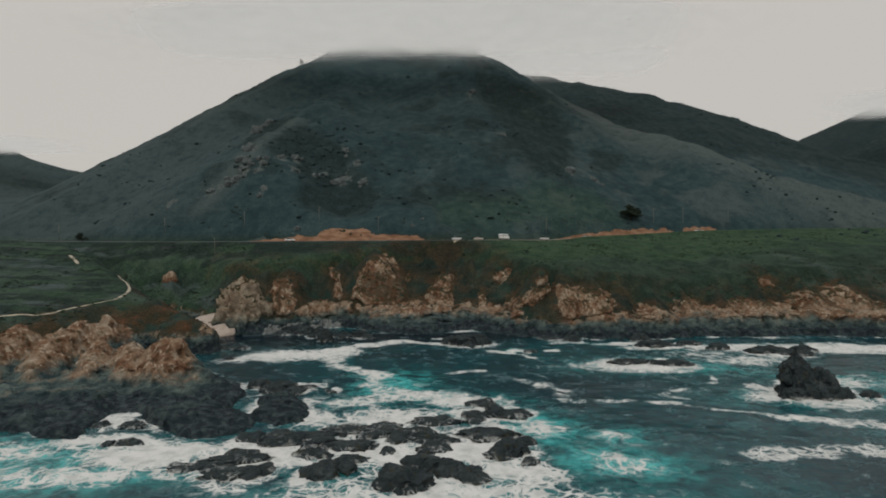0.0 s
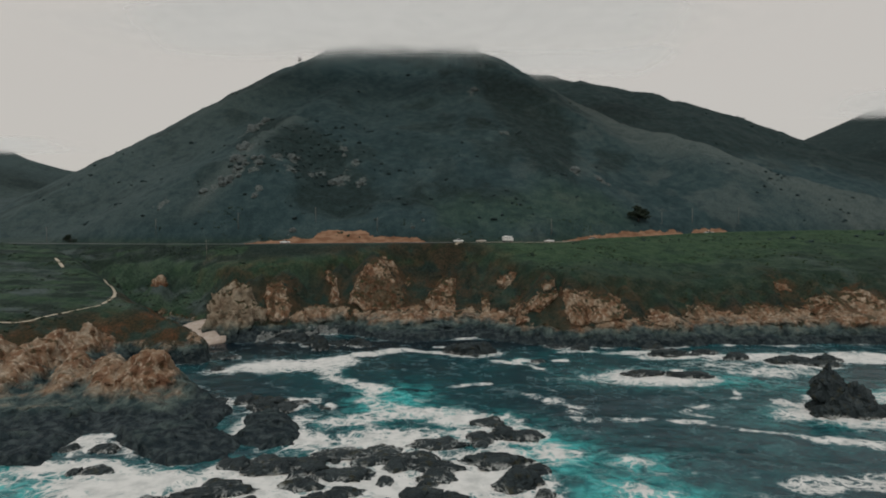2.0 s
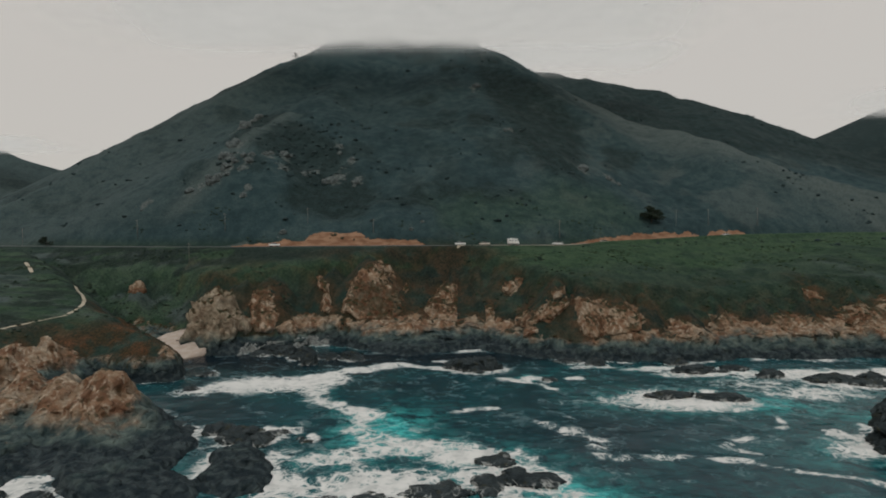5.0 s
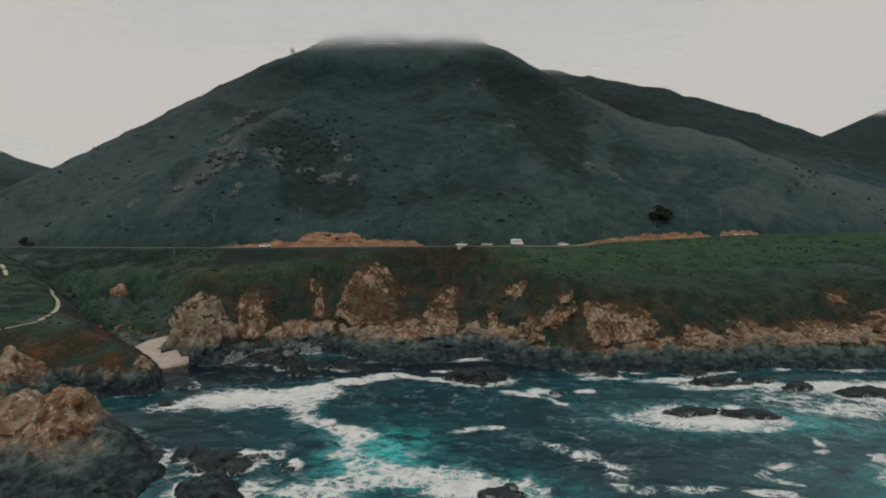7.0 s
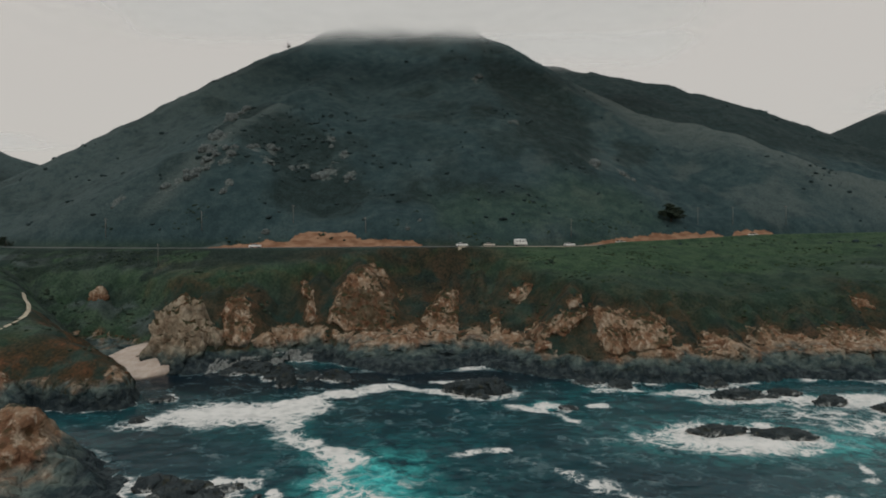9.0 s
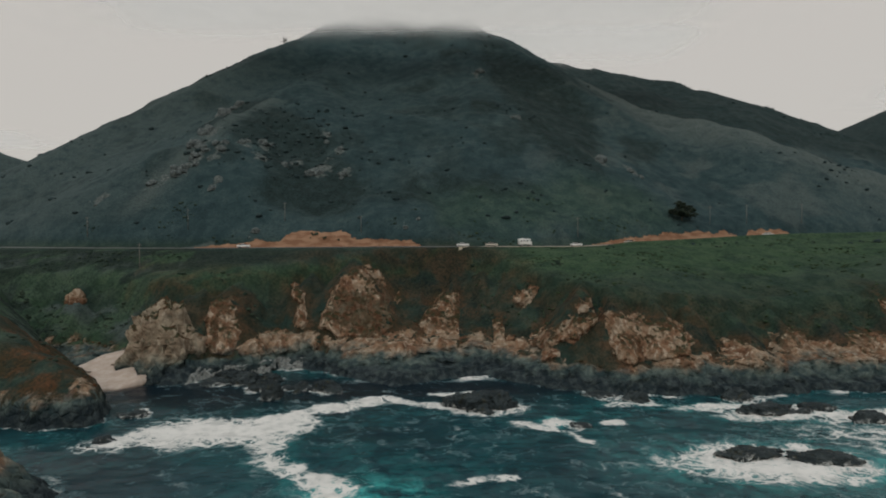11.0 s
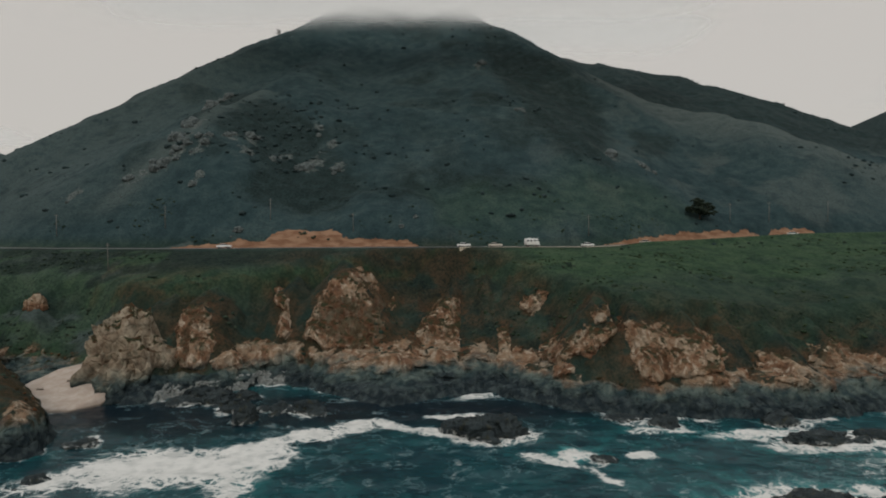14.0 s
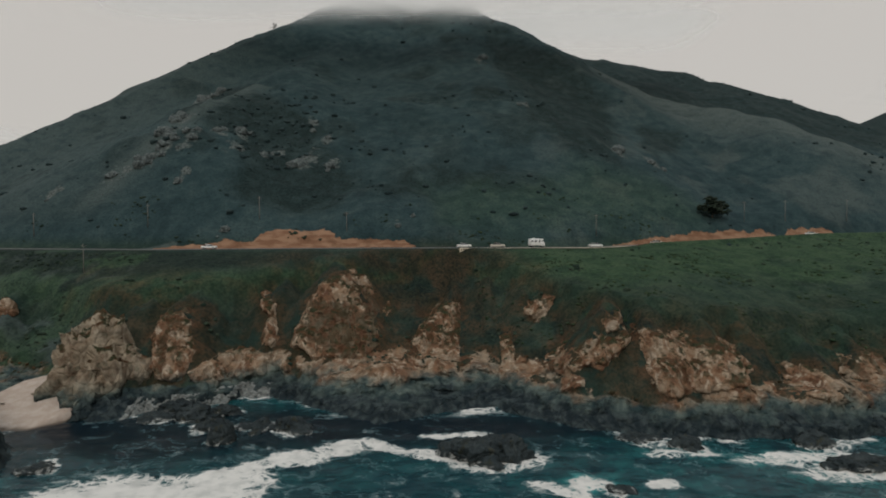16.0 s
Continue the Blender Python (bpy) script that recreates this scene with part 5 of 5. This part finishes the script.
def box(bm, x, y, z, sx, sy, sz, bevel=0.0, turn=0.0):
    made = bmesh.ops.create_cube(bm, size=1.0, matrix=Matrix.Translation((x, y, z)) @ Matrix.Rotation(turn, 4, "Z") @ Matrix.Diagonal((sx, sy, sz, 1)))
    if bevel:
        edges = {e for v in made["verts"] for e in v.link_edges}
        bmesh.ops.bevel(bm, geom=list(edges), offset=bevel, segments=2, affect="EDGES", profile=0.5)


BARK = make_plain("grey_bark", (0.05, 0.042, 0.034), (0.12, 0.10, 0.08), 4.0, 0.95, relief=0.5)


def tree(x, y, wide, tall, label, seed, layers=5, count=260):
    rng = np.random.default_rng(seed)
    root = new("tree")
    root.matrix_world = pose(x, y, ground(x, y) - 0.3)
    bm = bmesh.new()
    tube(bm, (0, 0, 0), (0.15 * wide * 0.2, 0, tall * 0.75), tall * 0.055, tall * 0.018)
    part("trunk", bm, BARK, root)
    spots, sizes = [], []
    for k in range(layers):
        h = tall * (0.35 + 0.62 * k / max(layers - 1, 1))
        reach = wide * (0.55 - 0.36 * k / layers)
        for _ in range(3):
            a = rng.uniform(0, 6.28)
            tip = (reach * 0.9 * math.cos(a), reach * 0.8 * math.sin(a), h)
            bm = bmesh.new()
            tube(bm, (0, 0, h - 0.12 * tall), tip, tall * 0.02, tall * 0.006, 6)
            part("limb", bm, BARK, root)
            for _ in range(count // (3 * layers)):
                q = rng.normal(0, 1, 3) * (reach * 0.30, reach * 0.28, tall * 0.05)
                f = rng.uniform(0.3, 1.1)
                spots.append((tip[0] * f + q[0], tip[1] * f + q[1], h + q[2]))
                sizes.append(rng.uniform(0.04, 0.085) * wide)
    me = clumps("crown", np.array(spots), np.array(sizes), CYPRESS, 0.6, seed, 0.5)
    crown = new("crown", me)
    crown.parent = root
    return tagged(root, label, "tree")


tree(103, 238.5, 9.8, 7.6, "wind-shaped dark cypress standing alone above the road", 5, 6, 420)
tree(-187, 206, 5.5, 4.5, "dark bushy tree beside the road", 6, 4, 160)
tree(-140, 468, 4.5, 5.0, "small lone tree on the skyline of the hill", 7, 4, 90)
tree(-308, 392, 6.0, 4.0, "dark bush on the skyline of the ridge", 8, 3, 90)

# ---- pale outcrops on the hill ----
outcrop_rng = np.random.default_rng(21)
for k, (cx, cy, size, count) in enumerate(OUTCROP_SPOTS):
    for j in range(max(2, count - 1)):
        x, y = cx + outcrop_rng.normal(0, 2.6), cy + outcrop_rng.normal(0, 3.5)
        big = 0.8 * size * outcrop_rng.uniform(0.35, 1.1) ** 1.5
        place_rock("outcrop", "pale grey weathered rock outcrop on the hillside", x, y, big * 1.6, big * 1.5, big * 1.5, 90 + 7 * k + j, outcrop_rng.uniform(0, 360),
                   ground(x, y) - 0.8 * big, "outcrops on the hillside", "outcrop", 0.85, 3, OUTCROP, False)

# ---- trail, scar and beach ----
strip("trail", [(-113.6, 110.5), (-113, 113), (-114.5, 119), (-117, 124), (-121, 129.5), (-127, 136), (-131.5, 141.5)], 0.5, 0.10, DIRT, "pale trodden dirt trail over the headland", "trail")
strip("trail", [(-140, 88), (-128, 94), (-122, 100), (-116, 106), (-113.5, 110)], 0.28, 0.06, DIRT, "narrow faint dirt path along the edge of the headland", "trail")
strip("trail", [(-154, 151), (-160, 158), (-166, 164)], 0.6, 0.10, DIRT, "pale dirt trail climbing towards the road", "trail")


def cobbles():
    rng = np.random.default_rng(4)
    x, y = rng.uniform(-68, -42, 50000), rng.uniform(124, 166, 50000)
    z, _, _ = land(x, y)
    lower, _, _ = land(x, y - 3.0)
    ok = (z > -0.3) & (z < 2.8) & (lower < z)
    x, y, z = x[ok][:9000], y[ok][:9000], z[ok][:9000]
    size = rng.uniform(0.12, 0.34, len(x)) * (1 + 0.8 * (rng.uniform(0, 1, len(x)) > 0.95))
    me = clumps("cobbles", np.stack([x, y, np.maximum(z, -0.1) + 0.25 * size], -1), size, COBBLE, 0.75, 3, 0.15)
    return tagged(new("cobbles", me), "pale grey cobbles heaped at the back of the cove", "cobbles", kind="stuff")


COBBLE = make_plain("grey_cobble", (0.10, 0.112, 0.108), (0.26, 0.27, 0.255), 1.1, 0.85, relief=0.3)
cobbles()
LOG = make_plain("driftwood", (0.10, 0.08, 0.06), (0.20, 0.16, 0.12), 3.0, 0.95, relief=0.4)
for x, y, run, turn in ((-89, 131.5, 3.2, 10), (-95, 128, 1.8, -15)):
    bm = bmesh.new()
    tube(bm, (-run / 2, 0, 0.18), (run / 2, 0.1, 0.22), 0.2, 0.12, 10)
    tube(bm, (run * 0.2, 0, 0.2), (run * 0.35, 0.4, 0.5), 0.07, 0.03, 6)
    me = bpy.data.meshes.new("driftwood_log")
    bm.to_mesh(me)
    bm.free()
    me.materials.append(LOG)
    ob = new("driftwood_log", me)
    ob.matrix_world = pose(x, y, ground(x, y), 0, 0, turn)
    tagged(ob, "dark driftwood log lying on the pale sand", "log", "driftwood on the beach")

# ---- vehicles ----
WHITE = make_plain("white_car_paint", (0.62, 0.62, 0.60), (0.72, 0.72, 0.70), 1.0, 0.35, spec=0.5)
SILVER = make_plain("tan_car_paint", (0.40, 0.36, 0.30), (0.48, 0.44, 0.38), 1.0, 0.35, spec=0.5)
GLASS = make_plain("dark_window_glass", (0.012, 0.015, 0.017), (0.02, 0.024, 0.027), 1.0, 0.08, spec=0.6)
RUBBER = make_plain("tyre_rubber", (0.012, 0.012, 0.012), (0.025, 0.025, 0.025), 5.0, 0.9)
RIM = make_plain("wheel_metal", (0.25, 0.25, 0.25), (0.4, 0.4, 0.4), 5.0, 0.4, 0.8)
LAMP = make_plain("red_lamp_glass", (0.20, 0.012, 0.01), (0.26, 0.02, 0.015), 5.0, 0.2)


def wheels(root, axles, half, radius):
    for ax in axles:
        for side in (-1, 1):
            bm = bmesh.new()
            tube(bm, (ax, side * (half - 0.12), radius), (ax, side * (half + 0.08), radius), radius, radius, 16)
            wheel = part("wheel", bm, RUBBER, root)
            bm = bmesh.new()
            tube(bm, (ax, side * (half + 0.07), radius), (ax, side * (half + 0.10), radius), radius * 0.6, radius * 0.55, 12)
            part("rim", bm, RIM, wheel)


def taper(bm, top, factor_x, factor_y, shift=0.0):
    for v in bm.verts:
        if v.co.z > top:
            v.co.x = v.co.x * factor_x + shift
            v.co.y *= factor_y


def car(x, y, turn, material, label, van=False):
    root = new("van" if van else "car")
    road_z = float(np.interp(x, ROAD_X, ROAD_Z))
    root.matrix_world = pose(x, y, road_z + 0.02, 0, 0, turn)
    if van:
        bm = bmesh.new()
        box(bm, -0.3, 0, 1.7, 3.6, 2.1, 2.1, 0.16)
        part("body", bm, material, root)
        bm = bmesh.new()
        box(bm, 2.1, 0, 1.15, 1.5, 1.95, 1.4, 0.22)
        taper(bm, 1.45, 0.82, 0.9, 0.28)
        part("cab", bm, material, root)
        bm = bmesh.new()
        box(bm, 1.5, 0, 2.4, 1.4, 2.0, 0.65, 0.18)
        part("overcab", bm, material, root)
        for px, w in ((-1.5, 0.7), (-0.3, 0.7), (0.9, 0.6)):
            for side in (-1, 1):
                bm = bmesh.new()
                box(bm, px, side * 1.052, 2.0, w, 0.03, 0.5, 0.01)
                part("window", bm, GLASS, root)
        bm = bmesh.new()
        box(bm, 2.62, 0, 1.52, 0.10, 1.5, 0.45, 0.02)
        part("windscreen", bm, GLASS, root)
        for side in (-1, 1):
            bm = bmesh.new()
            box(bm, -2.12, side * 0.88, 1.0, 0.04, 0.16, 0.3, 0.01)
            part("tail_light", bm, LAMP, root)
        bm = bmesh.new()
        box(bm, -0.6, 0, 2.85, 0.8, 0.7, 0.2, 0.05)
        part("roof_vent", bm, material, root)
        wheels(root, (-1.2, 2.0), 0.95, 0.36)
        return tagged(root, label, "van", "vehicles on the highway")
    bm = bmesh.new()
    box(bm, 0, 0, 0.66, 4.5, 1.8, 0.66, 0.16)
    part("body", bm, material, root)
    bm = bmesh.new()
    box(bm, -0.25, 0, 1.18, 2.5, 1.56, 0.52, 0.12)
    taper(bm, 1.2, 0.72, 0.86, -0.05)
    part("cabin", bm, GLASS, root)
    bm = bmesh.new()
    box(bm, -0.28, 0, 1.45, 1.7, 1.3, 0.06, 0.03)
    part("roof", bm, material, root)
    for px in (1.9, -2.1):
        for side in (-1, 1):
            bm = bmesh.new()
            box(bm, px * 1.07, side * 0.68, 0.74, 0.1, 0.3, 0.14, 0.02)
            part("headlight" if px > 0 else "tail_light", bm, RIM if px > 0 else LAMP, root)
    wheels(root, (-1.4, 1.4), 0.82, 0.32)
    return tagged(root, label, "car", "vehicles on the highway")


def on_road(x, lane):
    return float(np.interp(x, ROAD_X, ROAD_Y)) + lane, math.degrees(math.atan2(np.interp(x + 2, ROAD_X, ROAD_Y) - np.interp(x - 2, ROAD_X, ROAD_Y), 4))


for x, lane, paintwork, van, label in ((28, -2.2, WHITE, True, "white camper van parked beside the highway"), (49, -2.2, WHITE, False, "white sedan parked on the road shoulder"),
                                       (16, -2.2, SILVER, False, "pale tan car parked on the road shoulder"), (5.5, -2.2, WHITE, False, "white car parked by the shrubs on the shoulder"),
                                       (-74, -1.8, WHITE, False, "white car driving along the highway"), (140, 1.8, WHITE, False, "small white car on the distant stretch of road"),
                                       (72, -2.2, SILVER, False, "pale car on the shoulder near the cut bank")):
    y, turn = on_road(x, lane)
    car(x, y, turn, paintwork, label, van)

# ---- utility poles ----
POLE = make_plain("weathered_pole_wood", (0.11, 0.10, 0.09), (0.18, 0.165, 0.145), 2.0, 0.9, relief=0.3)


def pole(x, y, tall):
    root = new("utility_pole")
    root.matrix_world = pose(x, y, ground(x, y) - 0.4)
    bm = bmesh.new()
    tube(bm, (0, 0, 0), (0, 0, tall), 0.13, 0.08, 8)
    part("pole", bm, POLE, root)
    bm = bmesh.new()
    box(bm, 0, 0.14, tall - 0.6, 1.5, 0.10, 0.11, 0.02)
    part("crossarm", bm, POLE, root)
    for k in (-0.65, -0.25, 0.25, 0.65):
        bm = bmesh.new()
        tube(bm, (k, 0.14, tall - 0.53), (k, 0.14, tall - 0.30), 0.05, 0.04, 6)
        part("insulator", bm, GLASS, root)
    return tagged(root, "slender grey wooden utility pole beside the road", "pole", "utility poles along the highway")


for x, y, tall in ((-64, 204, 8), (-33.5, 200.5, 7), (-101, 201, 8.5), (-144, 206, 8.5), (-104, 171, 9), (116, 240, 8.5), (134, 244, 9), (162, 250, 9.5), (52, 213, 8), (-210, 222, 8.5)):
    pole(x, y, tall)
